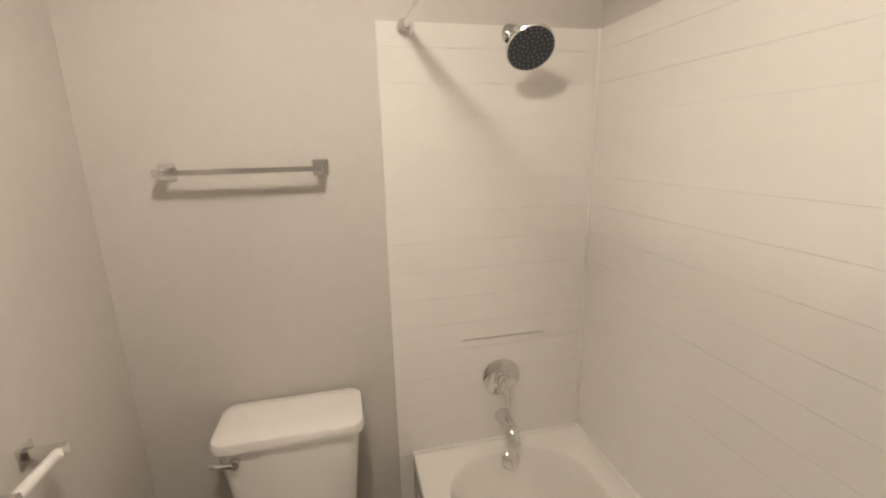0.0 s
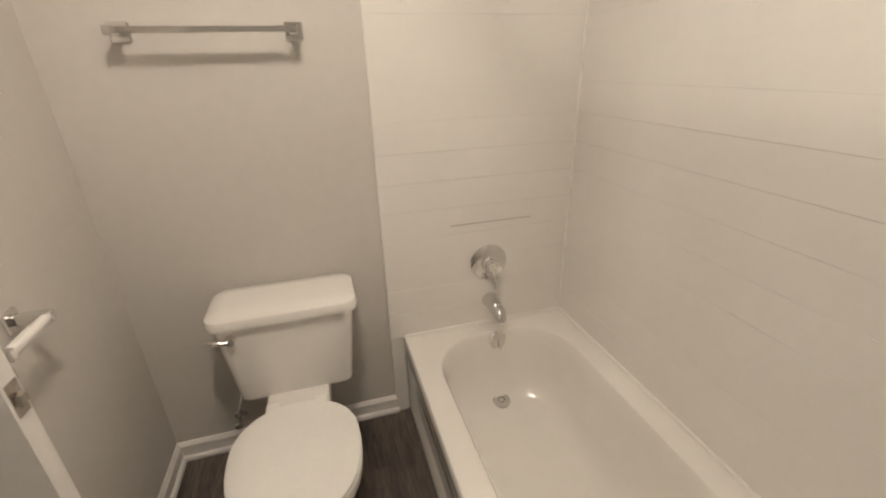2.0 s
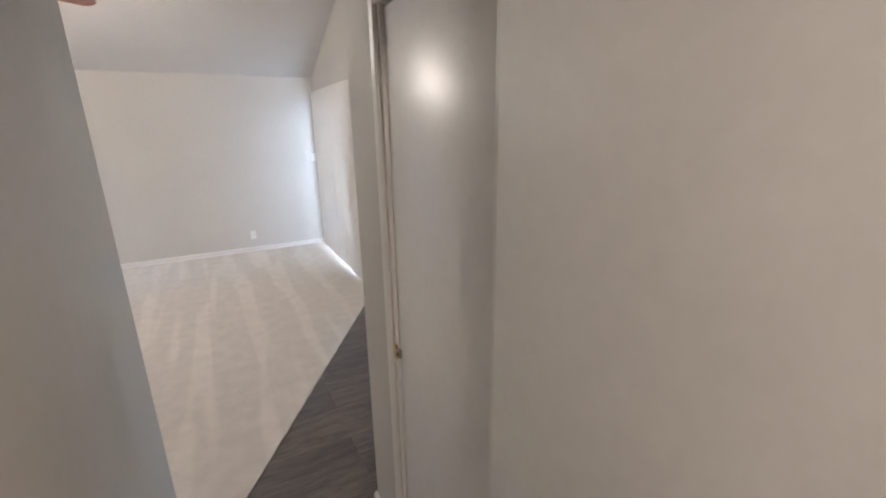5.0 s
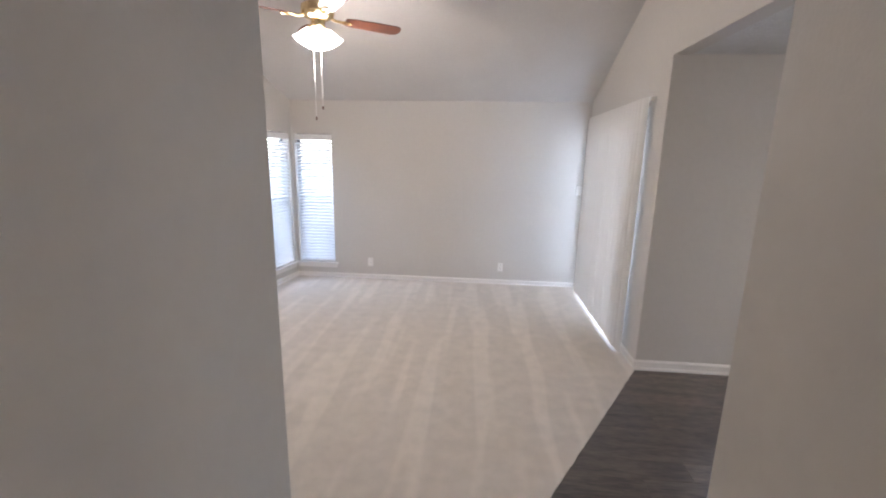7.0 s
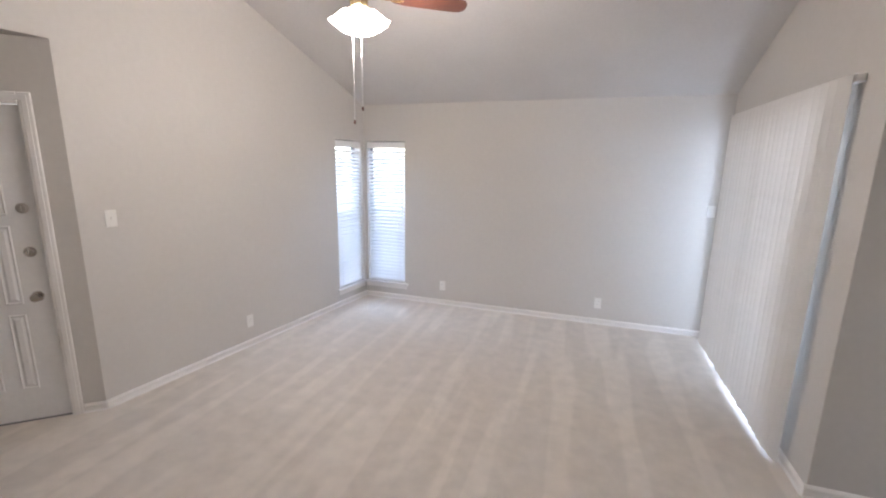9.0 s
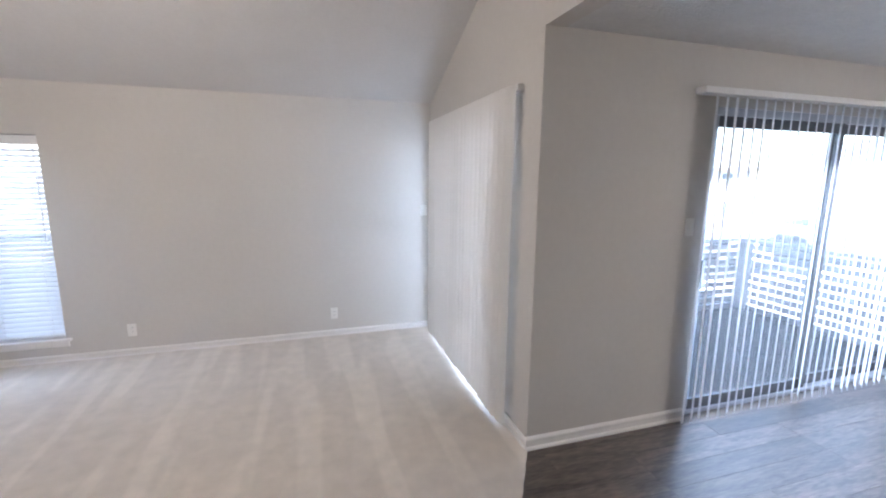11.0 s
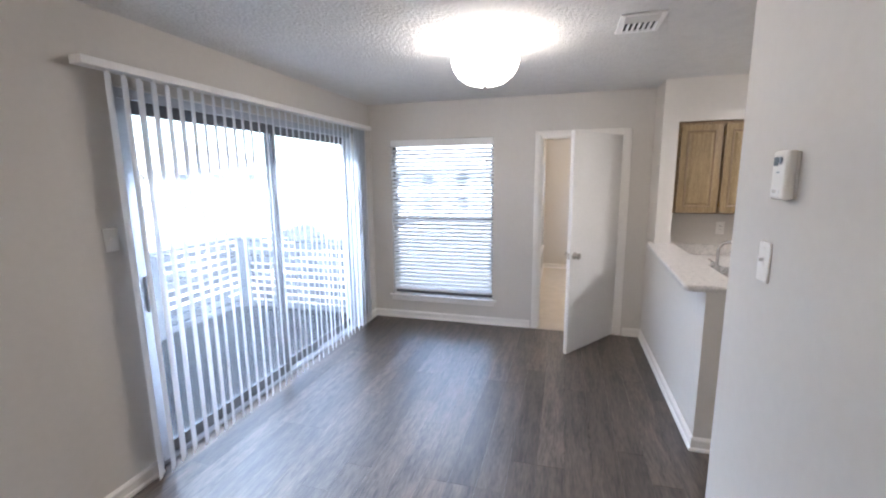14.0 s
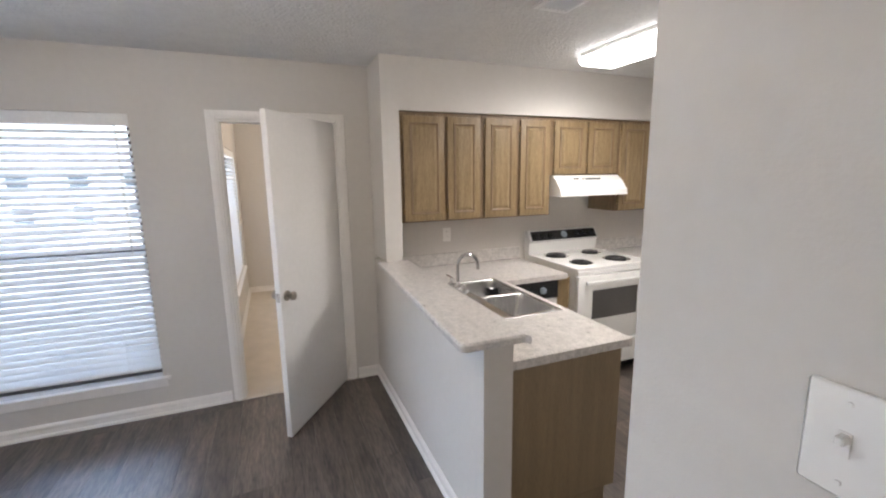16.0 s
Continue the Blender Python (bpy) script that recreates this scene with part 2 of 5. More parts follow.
ROOFM = material("grey_shingle", (0.22, 0.22, 0.23), 0.9, vary=0.25, scale=3, fine=30, bump=0.5, bump_scale=20)
GLASSDARK = material("far_window_glass", (0.10, 0.12, 0.14), 0.1)
ASPHALT = material("asphalt", (0.075, 0.075, 0.078), 0.9, vary=0.2, scale=0.6, fine=40, bump=0.4, bump_scale=90)
LAWN = material("winter_lawn", (0.26, 0.26, 0.235), 0.95, vary=0.3, scale=0.7, fine=30, bump=0.6, bump_scale=60)
BARK = material("grey_bark", (0.16, 0.14, 0.125), 0.9, vary=0.3, scale=8, fine=60, bump=0.5)
TYRE = material("tyre_rubber", (0.02, 0.02, 0.02), 0.8)
LAMPGLASS = glowing("frosted_dome_lit", (1.0, 0.93, 0.82), 0.95)
FANGLASS = glowing("tulip_shade_lit", (1.0, 0.93, 0.82), 1.0)
TUBEGLASS = glowing("fluorescent_lens_lit", (1.0, 0.99, 0.96), 0.95)
LCD = material("lcd_grey", (0.10, 0.13, 0.14), 0.2)


# ---- mesh helpers ----
def box(bm, x0, x1, y0, y1, z0, z1, bevel=0.0, seg=1):
    r = bmesh.ops.create_cube(bm, size=1.0)
    vs = r["verts"]
    for v in vs:
        v.co = Vector((x0 if v.co.x < 0 else x1, y0 if v.co.y < 0 else y1, z0 if v.co.z < 0 else z1))
    if bevel:
        es = list({e for v in vs for e in v.link_edges})
        bmesh.ops.bevel(bm, geom=es, offset=bevel, segments=seg, affect="EDGES", profile=0.6)
    return bm


def boxed(*a, **k):
    return box(bmesh.new(), *a, **k)


def ring(bm, centre, u, v, ru, rv, seg):
    return [bm.verts.new(centre + u * (ru * math.cos(2 * math.pi * i / seg)) + v * (rv * math.sin(2 * math.pi * i / seg))) for i in range(seg)]


def skin(bm, rings, cap=True):
    for a, b in zip(rings, rings[1:]):
        for i in range(len(a)):
            bm.faces.new((a[i - 1], a[i], b[i], b[i - 1]))
    if cap:
        bm.faces.new(rings[0][::-1])
        bm.faces.new(rings[-1])
    return bm


def basis(d):
    d = Vector(d).normalized()
    u = d.orthogonal().normalized()
    return d, u, d.cross(u)


def sweep(bm, pts, radius, seg=10, cap=True):
    """A tube along points; radius is a number or one for each point."""
    pts = [Vector(p) for p in pts]
    rs = radius if isinstance(radius, (list, tuple)) else [radius] * len(pts)
    rings, u = [], None
    for i, p in enumerate(pts):
        d = (pts[min(i + 1, len(pts) - 1)] - pts[max(i - 1, 0)]).normalized()
        u = d.orthogonal().normalized() if u is None else (u - d * u.dot(d)).normalized()
        rings.append(ring(bm, p, u, d.cross(u), rs[i], rs[i], seg))
    return skin(bm, rings, cap)


def lathe(bm, profile, origin=(0, 0, 0), axis=(0, 0, 1), seg=24, cap=True):
    """Turned shape: profile of (radius, distance along axis)."""
    d, u, v = basis(axis)
    o = Vector(origin)
    return skin(bm, [ring(bm, o + d * h, u, v, max(r, 0.0004), max(r, 0.0004), seg) for r, h in profile], cap)


def finish(name, bm, mat, smooth=True, angle=35):
    bmesh.ops.recalc_face_normals(bm, faces=bm.faces[:])
    me = bpy.data.meshes.new(name)
    if smooth:
        lim = radians(angle)
        for f in bm.faces:
            f.smooth = True
        for e in bm.edges:
            if len(e.link_faces) == 2 and e.calc_face_angle(0) > lim:
                e.smooth = False
    bm.to_mesh(me)
    bm.free()
    me.materials.append(mat)
    return me


def part(name, bm, mat, parent, label="", smooth=True):
    ob = new(name, finish(name, bm, mat, smooth))
    ob.parent = parent
    return tagged(ob, label) if label else ob


def thing(name, m, label, category, group=""):
    ob = new(name)
    ob.empty_display_size = 0.1
    ob.matrix_basis = m
    return tagged(ob, label, category, group)


def structure(name, bm, mat, label, category, smooth=False):
    return tagged(new(name, finish(name, bm, mat, smooth)), label, category, kind="structure")


def wall_mesh(length, thick, z0, z1, holes=(), top=None):
    """A wall along +x from 0, its face at y = 0 and its body towards -y. holes: (u0, u1, z0, z1). top: height by u, for a gable."""
    us = sorted({0.0, length, *[h[0] for h in holes], *[h[1] for h in holes], *( [length * k / 4 for k in range(1, 4)] if top else [])})
    zs = sorted({z0, z1, *[h[2] for h in holes], *[h[3] for h in holes]})
    us, zs = [u for u in us if 0 <= u <= length], [z for z in zs if z0 <= z <= z1]
    solid = lambda i, j: 0 <= i < len(us) - 1 and 0 <= j < len(zs) - 1 and not any(
        h[0] - 1e-6 <= us[i] and us[i + 1] <= h[1] + 1e-6 and h[2] - 1e-6 <= zs[j] and zs[j + 1] <= h[3] + 1e-6 for h in holes)
    bm = bmesh.new()
    made = {}

    def vert(i, k, j):
        if (i, k, j) not in made:
            z = top(us[i]) if top and j == len(zs) - 1 else zs[j]
            made[i, k, j] = bm.verts.new((us[i], -thick * k, z))
        return made[i, k, j]

    for i in range(len(us) - 1):
        for j in range(len(zs) - 1):
            if not solid(i, j):
                continue
            bm.faces.new([vert(i, 0, j), vert(i + 1, 0, j), vert(i + 1, 0, j + 1), vert(i, 0, j + 1)])
            bm.faces.new([vert(i, 1, j), vert(i, 1, j + 1), vert(i + 1, 1, j + 1), vert(i + 1, 1, j)])
            for di, dj, a, b in ((-1, 0, (i, j), (i, j + 1)), (1, 0, (i + 1, j), (i + 1, j + 1)), (0, -1, (i, j), (i + 1, j)), (0, 1, (i, j + 1), (i + 1, j + 1))):
                if not solid(i + di, j + dj):
                    bm.faces.new([vert(a[0], 0, a[1]), vert(b[0], 0, b[1]), vert(b[0], 1, b[1]), vert(a[0], 1, a[1])])
    return bm


def along(p, q):
    """The pose whose x runs from p to q on the plan; a wall's body then lies to the right of that way."""
    return Matrix.Translation((*p, 0)) @ Matrix.Rotation(math.atan2(q[1] - p[1], q[0] - p[0]), 4, "Z")


def wall(name, p, q, thick, z1, mat, label, holes=(), z0=0.0, top=None):
    bm = wall_mesh((Vector(q) - Vector(p)).length, thick, z0, z1, holes, top)
    ob = structure(name, bm, mat, label, "wall")
    ob.matrix_basis = along(p, q)
    return ob


def baseboard(p, q, label="white painted moulded baseboard along the wall", height=0.085):
    """A moulded skirting standing out to the left of the way from p to q."""
    n = (Vector(q) - Vector(p)).length
    prof = [(0.0, 0.0), (0.022, 0.0), (0.022, height * 0.12), (0.018, height * 0.20), (0.0105, height * 0.26), (0.0105, height * 0.62), (0.014, height * 0.70), (0.014, height * 0.84), (0.008, height * 0.93), (0.004, height), (0.0, height)]
    bm = bmesh.new()
    a, b = [bm.verts.new((0, y, z)) for y, z in prof], [bm.verts.new((n, y, z)) for y, z in prof]
    skin(bm, [a, b])
    ob = structure("baseboard", bm, TRIM, label, "baseboard")
    ob.matrix_basis = along(p, q)
    return ob


def casing(name, m, width, height, label, leg=0.06, proud=0.016):
    """Door trim round an opening from x = 0 to width, on the face y = 0, standing out to +y: three boards."""
    root = tagged(new(name), label, "door trim", kind="structure")
    root.matrix_basis = m
    for x0, x1, z0, z1 in ((-leg, 0, 0, height + leg), (width, width + leg, 0, height + leg), (0, width, height, height + leg)):
        bm = boxed(x0, x1, 0, proud, z0, z1, bevel=0.004)
        if x1 - x0 < 0.1:
            box(bm, x0 + 0.018, x1 - 0.018, proud, proud + 0.005, z0, z1 - 0.018 if z1 > height else z1, bevel=0.002)
        else:
            box(bm, x0 - leg + 0.018, x1 + leg - 0.018, proud, proud + 0.005, z0 + 0.018, z1 - 0.018, bevel=0.002)
        part("trim_board", bm, TRIM, root)
    return root


# ---- the setting: floors, walls, ceilings ----
NORTH, EAST, DINE_N, LIV_E = 7.556, 6.21, 5.30, 2.125
W0, W1 = Vector((-1.75, NORTH)), Vector((-2.16, 4.60))
WEST_WAY = (W1 - W0).normalized()
W2 = W1 + WEST_WAY * 2.0
VAULT = lambda y: min(2.385 + 0.41 * (NORTH - y), 3.76)

structure("floor", boxed(-3.5, 6.45, -0.9, 7.8, -0.25, -0.005), SUBFLOOR, "dark subfloor under the planks and carpet", "floor")
wall("wall_north", (LIV_E + 0.12, NORTH), W0, 0.14, 2.40, PAINT, "greige painted living room wall with a corner window", [(3.445, 3.955, 0.22, 1.965)])
wall("wall_west", W0, W1, 0.14, 2.40, PAINT, "greige painted gable wall beside the entry", [(0.06, 0.52, 0.22, 1.965)], top=lambda u: VAULT(NORTH + WEST_WAY.y * u) + 0.03)
wall("wall_west_upper", W1, W2, 0.14, 3.80, PAINT, "greige painted wall above the entry nook", z0=2.405, top=lambda u: VAULT(W1.y + WEST_WAY.y * u) + 0.03)
DIAG = Vector((-0.746, -0.666)).normalized()
W3 = W1 + DIAG * 1.55
wall("wall_entry", W1, W3, 0.14, 2.42, PAINT, "greige painted angled wall round the entry door", [(0.19, 1.105, 0.0, 2.03)])
wall("wall_nook", W3, (W3.x, 2.5), 0.14, 2.42, PAINT, "greige painted entry nook wall")
wall("wall_south", (W3.x - 0.1, 2.618), (0.445, 2.618), 0.12, 3.80, PAINT, "greige painted living room back wall")
wall("wall_hall_west", (0.446, 2.617), (0.446, 1.66), 0.12, 2.44, PAINT, "greige painted hall wall")
wall("wall_hall_east", (1.20, 1.661), (1.20, 2.574), 0.10, 2.44, PAINT, "greige painted hall wall with a closet door", [(0.02, 0.590, 0.0, 2.03)])
wall("wall_thermostat", (1.20, 2.575), (3.385, 2.575), 0.12, 2.44, PAINT, "greige painted wall with thermostat and switch")
wall("wall_hall_upper", (0.44, 2.57), (LIV_E + 0.12, 2.57), 0.12, 3.80, PAINT, "greige painted wall above the hall opening", z0=2.441)
wall("wall_dining_header", (LIV_E, 2.58), (LIV_E, DINE_N), 0.12, 3.80, PAINT, "greige painted header above the dining area", z0=2.436,
     top=lambda u: VAULT(2.58 + u) + 0.03)
wall("wall_living_east", (LIV_E, DINE_N + 0.001), (LIV_E, NORTH), 0.12, 2.43, PAINT, "greige painted wall with the balcony door", [(0.375, 2.03, 0.0, 2.12)],
     top=lambda u: VAULT(DINE_N + u) + 0.03)
wall("wall_dining_north", (EAST + 0.12, DINE_N), (LIV_E + 0.003, DINE_N), 0.12, 2.44, PAINT, "greige painted dining wall with the sliding door", [(0.525, 3.005, 0.0, 2.10)])
wall("wall_east", (EAST, -0.70), (EAST, DINE_N), 0.12, 2.44, PAINT, "greige painted wall with window and door", [(3.31, 4.10, 0.0, 2.03), (4.59, 5.76, 0.285, 2.05)])
wall("wall_kitchen_south", (3.385, -0.70), (EAST + 0.12, -0.70), 0.12, 2.44, PAINT, "greige painted kitchen wall")
wall("wall_kitchen_west", (3.385, 2.574), (3.385, -0.70), 0.12, 2.44, PAINT, "greige painted kitchen wall end")
# bathroom
TX, RY, LY = 2.027, -0.615, 1.05
wall("wall_toilet", (TX, RY), (TX, LY + 0.1), 0.10, 2.44, PAINT, "greige painted bathroom wall behind the toilet")
wall("wall_tub", (-0.60, RY), (TX + 0.1, RY), 0.10, 2.44, PAINT, "greige painted bathroom wall along the tub")
wall("wall_paper", (TX, LY), (1.20, LY), 0.10, 2.44, PAINT, "greige painted bathroom side wall")
wall("wall_bath_door_side", (1.20, LY + 0.001), (1.20, 1.658), 0.10, 2.44, PAINT, "greige painted wall behind the bathroom door")
wall("wall_bath_entry", (1.199, 1.60), (-0.70, 1.60), 0.06, 2.44, PAINT, "greige painted wall round the bathroom door", [(0.0005, 0.751, 0.0, 2.05)])
wall("wall_bath_west", (-0.60, 1.60), (-0.60, RY), 0.10, 2.44, PAINT, "greige painted bathroom end wall")
wall("wall_tub_end", (0.40, 0.16), (0.40, RY), 0.10, 2.44, PAINT, "greige painted wing wall at the tub end")

# ceilings
structure("ceiling_dining", boxed(LIV_E + 0.001, EAST + 0.12, -0.82, DINE_N + 0.12, 2.44, 2.56), KNOCK, "white knockdown textured dining and kitchen ceiling", "ceiling")
structure("ceiling_hall", boxed(-0.7, LIV_E, -0.75, 2.45, 2.445, 2.56), CEIL, "white painted hall and bathroom ceiling", "ceiling")
bm = bmesh.new()
nook = [W1 + Vector((-0.03, 0.05)), W2 + Vector((-0.03, -0.1)), Vector((W3.x - 0.1, 2.5)), Vector((W3.x - 0.1, 4.75)), Vector((-2.3, 4.75))]
skin(bm, [[bm.verts.new((*p, z)) for p in nook] for z in (2.421, 2.50)])
structure("ceiling_nook", bm, CEIL, "painted low entry nook ceiling", "ceiling")
bm = bmesh.new()
ys = [(7.70, VAULT(NORTH) - 0.41 * 0.144), (4.203, 3.76), (2.45, 3.76)]
lower = [[bm.verts.new((x, y, z)) for y, z in ys] for x in (-2.75, LIV_E + 0.12)]
upper = [[bm.verts.new((x, y, z + 0.12)) for y, z in ys] for x in (-2.75, LIV_E + 0.12)]
for k in range(2):
    bm.faces.new((lower[0][k], lower[1][k], lower[1][k + 1], lower[0][k + 1]))
    bm.faces.new((upper[0][k], upper[0][k + 1], upper[1][k + 1], upper[1][k]))
    for s in (0, 1):
        bm.faces.new((lower[s][k], lower[s][k + 1], upper[s][k + 1], upper[s][k]))
for k in (0, 2):
    bm.faces.new((lower[0][k], lower[1][k], upper[1][k], upper[0][k]))
structure("ceiling_vault", bm, CEIL, "painted sloping vaulted living room ceiling", "ceiling")
structure("ceiling_soffit", boxed(5.83, EAST - 0.001, -0.699, 2.36, 2.085, 2.439), PAINT, "painted soffit above the kitchen wall cabinets", "soffit")
structure("wall_column", boxed(5.83, EAST - 0.001, 2.235, 2.36, 1.0305, 2.085), PAINT, "painted wing wall beside the wall cabinets", "wall")

# carpet with an uneven cut edge along the planks
bm = bmesh.new()
edge = [Vector((0.465, 2.62)).lerp(Vector((2.135, 5.30)), k / 60) for k in range(61)]
for k, p in enumerate(edge):
    p += Vector((0.85, -0.53)) * (0.006 * noise.noise((k * 0.9, 3, 1)) if 0 < k < 60 else 0)
outline = [Vector((W3.x, 2.62))] + edge + [Vector((LIV_E + 0.1, DINE_N)), Vector((LIV_E + 0.1, NORTH)), W0, W1, W3]
lo, hi = [bm.verts.new((*p, -0.003)) for p in outline], [bm.verts.new((*p, 0.010)) for p in outline]
skin(bm, [lo, hi])
structure("floor_carpet", bm, CARPET, "beige cut-pile carpet with vacuum stripes", "carpet")
structure("floor_bedroom", boxed(EAST - 0.02, 9.5, 0.4, 3.6, -0.10, 0.008), BEDCARPET, "beige bedroom carpet beyond the open door", "carpet")
# bedroom
wall("wall_bedroom_north", (9.42, 3.49), (EAST + 0.12, 3.49), 0.14, 2.44, PAINT, "cream lit bedroom wall with a window", [(0.55, 2.0, 0.5, 1.95)])
wall("wall_bedroom_east", (9.40, 0.4), (9.40, 3.6), 0.12, 2.44, PAINT, "cream lit bedroom back wall")
wall("wall_bedroom_south", (EAST + 0.12, 0.45), (9.5, 0.45), 0.12, 2.44, PAINT, "cream lit bedroom side wall")
structure("ceiling_bedroom", boxed(EAST + 0.121, 9.5, 0.33, 3.63, 2.441, 2.55), CEIL, "white bedroom ceiling", "ceiling")
baseboard((9.40, 0.46), (9.40, 3.48))
baseboard((9.39, 3.49), (EAST + 0.13, 3.49))

# baseboards
BB = [((LIV_E, NORTH), W0 + Vector((0.0, 0))), (W0, W1), (W1, W1 + DIAG * 0.12), ((LIV_E, DINE_N), (LIV_E, 5.66)), ((LIV_E, 7.35), (LIV_E, NORTH)),
      ((3.32, DINE_N), (LIV_E - 0.014, DINE_N)), ((EAST, DINE_N), (5.81, DINE_N)), ((EAST, 3.475), (EAST, DINE_N)), ((EAST, 2.37), (EAST, 2.535)),
      ((4.301, 2.36), (EAST, 2.36)), ((4.315, 2.21), (4.315, 2.374)), ((1.186, 2.575), (3.385, 2.575)), ((1.20, 2.315), (1.20, 2.589)), ((3.385, 2.589), (3.385, 0.0)),
      ((TX, 0.165), (TX, LY)), ((TX, LY), (1.20, LY)), ((0.446, 2.617), (0.446, 1.67)), ((-2.9, 2.618), (0.44, 2.618))]
for k, (p, q) in enumerate(BB):
    baseboard(p, q, height=0.070 if k < 5 or k > 15 else 0.085)
# half wall of the breakfast bar
structure("wall_bar", boxed(4.315, EAST - 0.001, 2.225, 2.36, 0.0, 0.996), PAINT, "painted half wall under the breakfast bar", "wall")


# ---- doors ----
def knob(parent, m, mat=NICKEL, long=0.052):
    """A round door knob with rose and turned neck, along +y from the face."""
    root = parent
    bm = lathe(bmesh.new(), [(0.032, 0.0), (0.033, 0.004), (0.028, 0.010), (0.013, 0.013), (0.012, 0.026), (0.020, 0.032), (0.027, 0.040), (0.0275, 0.048), (0.022, long + 0.004), (0.010, long + 0.007)], axis=(0, 1, 0))
    bm.transform(m)
    return part("door_knob", bm, mat, root, "round satin metal door knob")


def slab_door(name, m, width, label, height=2.02, thick=0.035, mat=DOORPAINT, hinge_side=0, both=True, knob_z=0.95, plain=False, hinges=True):
    """A flush leaf from the hinge at x = 0 to width, its seen face at y = 0, its body towards -y."""
    root = tagged(new(name), label, "door", kind="structure")
    root.matrix_basis = m
    part("leaf", boxed(0, width, -thick, 0, 0.012, height, bevel=0.0025, seg=2), mat, root)
    if not plain:
        knob(root, pose(width - 0.062, 0.0, knob_z))
        if both:
            knob(root, pose(width - 0.062, -thick, knob_z, 0, 0, 180))
        part("latch_plate", boxed(width, width + 0.0015, -thick * 0.5 - 0.012, -thick * 0.5 + 0.012, knob_z - 0.028, knob_z + 0.028), NICKEL, root)
        part("latch_bolt", boxed(width, width + 0.011, -thick * 0.5 - 0.007, -thick * 0.5 + 0.007, knob_z - 0.009, knob_z + 0.009, bevel=0.002), NICKEL, root)
    for z in (0.22, 1.0, 1.80) if hinges else ():
        bm = sweep(bmesh.new(), [(-0.004, 0.006, z - 0.045), (-0.004, 0.006, z + 0.045)], 0.006, 8)
        box(bm, 0.0, 0.028, 0.0, 0.0015, z - 0.045, z + 0.045)
        part("hinge", bm, TRIM, root, "paint-covered door hinge")
    return root


def jamb(name, m, width, height, depth, label, far=True):
    """A lining in an opening from x = 0 to width, from y = 0 to -depth, with stops."""
    root = tagged(new(name), label, "door frame", kind="structure")
    root.matrix_basis = m
    part("side_jamb", boxed(-0.001, 0.014, -depth, 0.002, 0, height), TRIM, root)
    if far:
        part("door_stop", boxed(width - 0.024, width - 0.014, -depth * 0.7, -depth * 0.4, 0, height - 0.014), TRIM, root)
        part("side_jamb", boxed(width - 0.014, width + 0.001, -depth, 0.002, 0, height), TRIM, root)
    part("head_jamb", boxed(0.014, width - 0.014, -depth, 0.002, height - 0.014, height + 0.001), TRIM, root)
    part("door_stop", boxed(0.014, 0.024, -depth * 0.7, -depth * 0.4, 0, height - 0.014), TRIM, root)
    return root


# bathroom door, folded back along the wall
bath_door = slab_door("door_2", along((1.170, 1.630), (1.152, 0.818)) @ Matrix.Diagonal((1, -1, 1, 1)), 0.812, "white painted flush bathroom door standing open", knob_z=1.005, hinges=False, mat=LEAFPAINT)
jamb("door_frame_2", along((1.198, 1.60), (0.46, 1.60)), 0.738, 2.05, 0.06, "white painted bathroom door frame", far=False)
# hall closet door, shut
closet = tagged(new("door_3"), "glossy white hall closet door, shut, with a brass strike", "door", kind="structure")
closet.matrix_basis = along((1.20, 1.681), (1.20, 2.251))
part("leaf", boxed(0.006, 0.552, -0.045, -0.010, 0.012, 2.02, bevel=0.0025, seg=2), DOORPAINT, closet)
part("side_jamb", boxed(0.554, 0.572, -0.10, 0.001, 0, 2.03), TRIM, closet)
part("strike_plate", boxed(0.553, 0.5745, -0.006, 0.0035, 0.955, 1.012, bevel=0.002), BRASS, closet, "brass strike plate")
part("latch", boxed(0.528, 0.556, -0.0102, 0.002, 0.968, 1.000, bevel=0.004), NICKEL, closet)
part("latch_hole", boxed(0.536, 0.548, -0.0100, 0.0025, 0.974, 0.986), SLOT, closet)
part("trim_board", boxed(0.573, 0.610, 0.0, 0.014, 0, 2.075, bevel=0.004), TRIM, closet)
part("trim_board", boxed(0.0, 0.573, 0.0, 0.014, 2.03, 2.075, bevel=0.004), TRIM, closet)

# bedroom door, half open into the dining area
casing("trim_4", along((EAST, 2.61), (EAST, 3.40)), 0.79, 2.03, "white painted bedroom door trim")
jamb("door_frame_4", along((EAST, 2.61), (EAST, 3.40)), 0.79, 2.03, 0.12, "white painted bedroom door frame")
d4 = slab_door("door_4", along((EAST - 0.012, 2.628), (5.545, 3.085)) @ Matrix.Diagonal((1, -1, 1, 1)), 0.80, "white painted flush bedroom door standing half open", knob_z=0.93)
d4.matrix_basis = along((EAST - 0.012, 2.628), (5.545, 3.085))

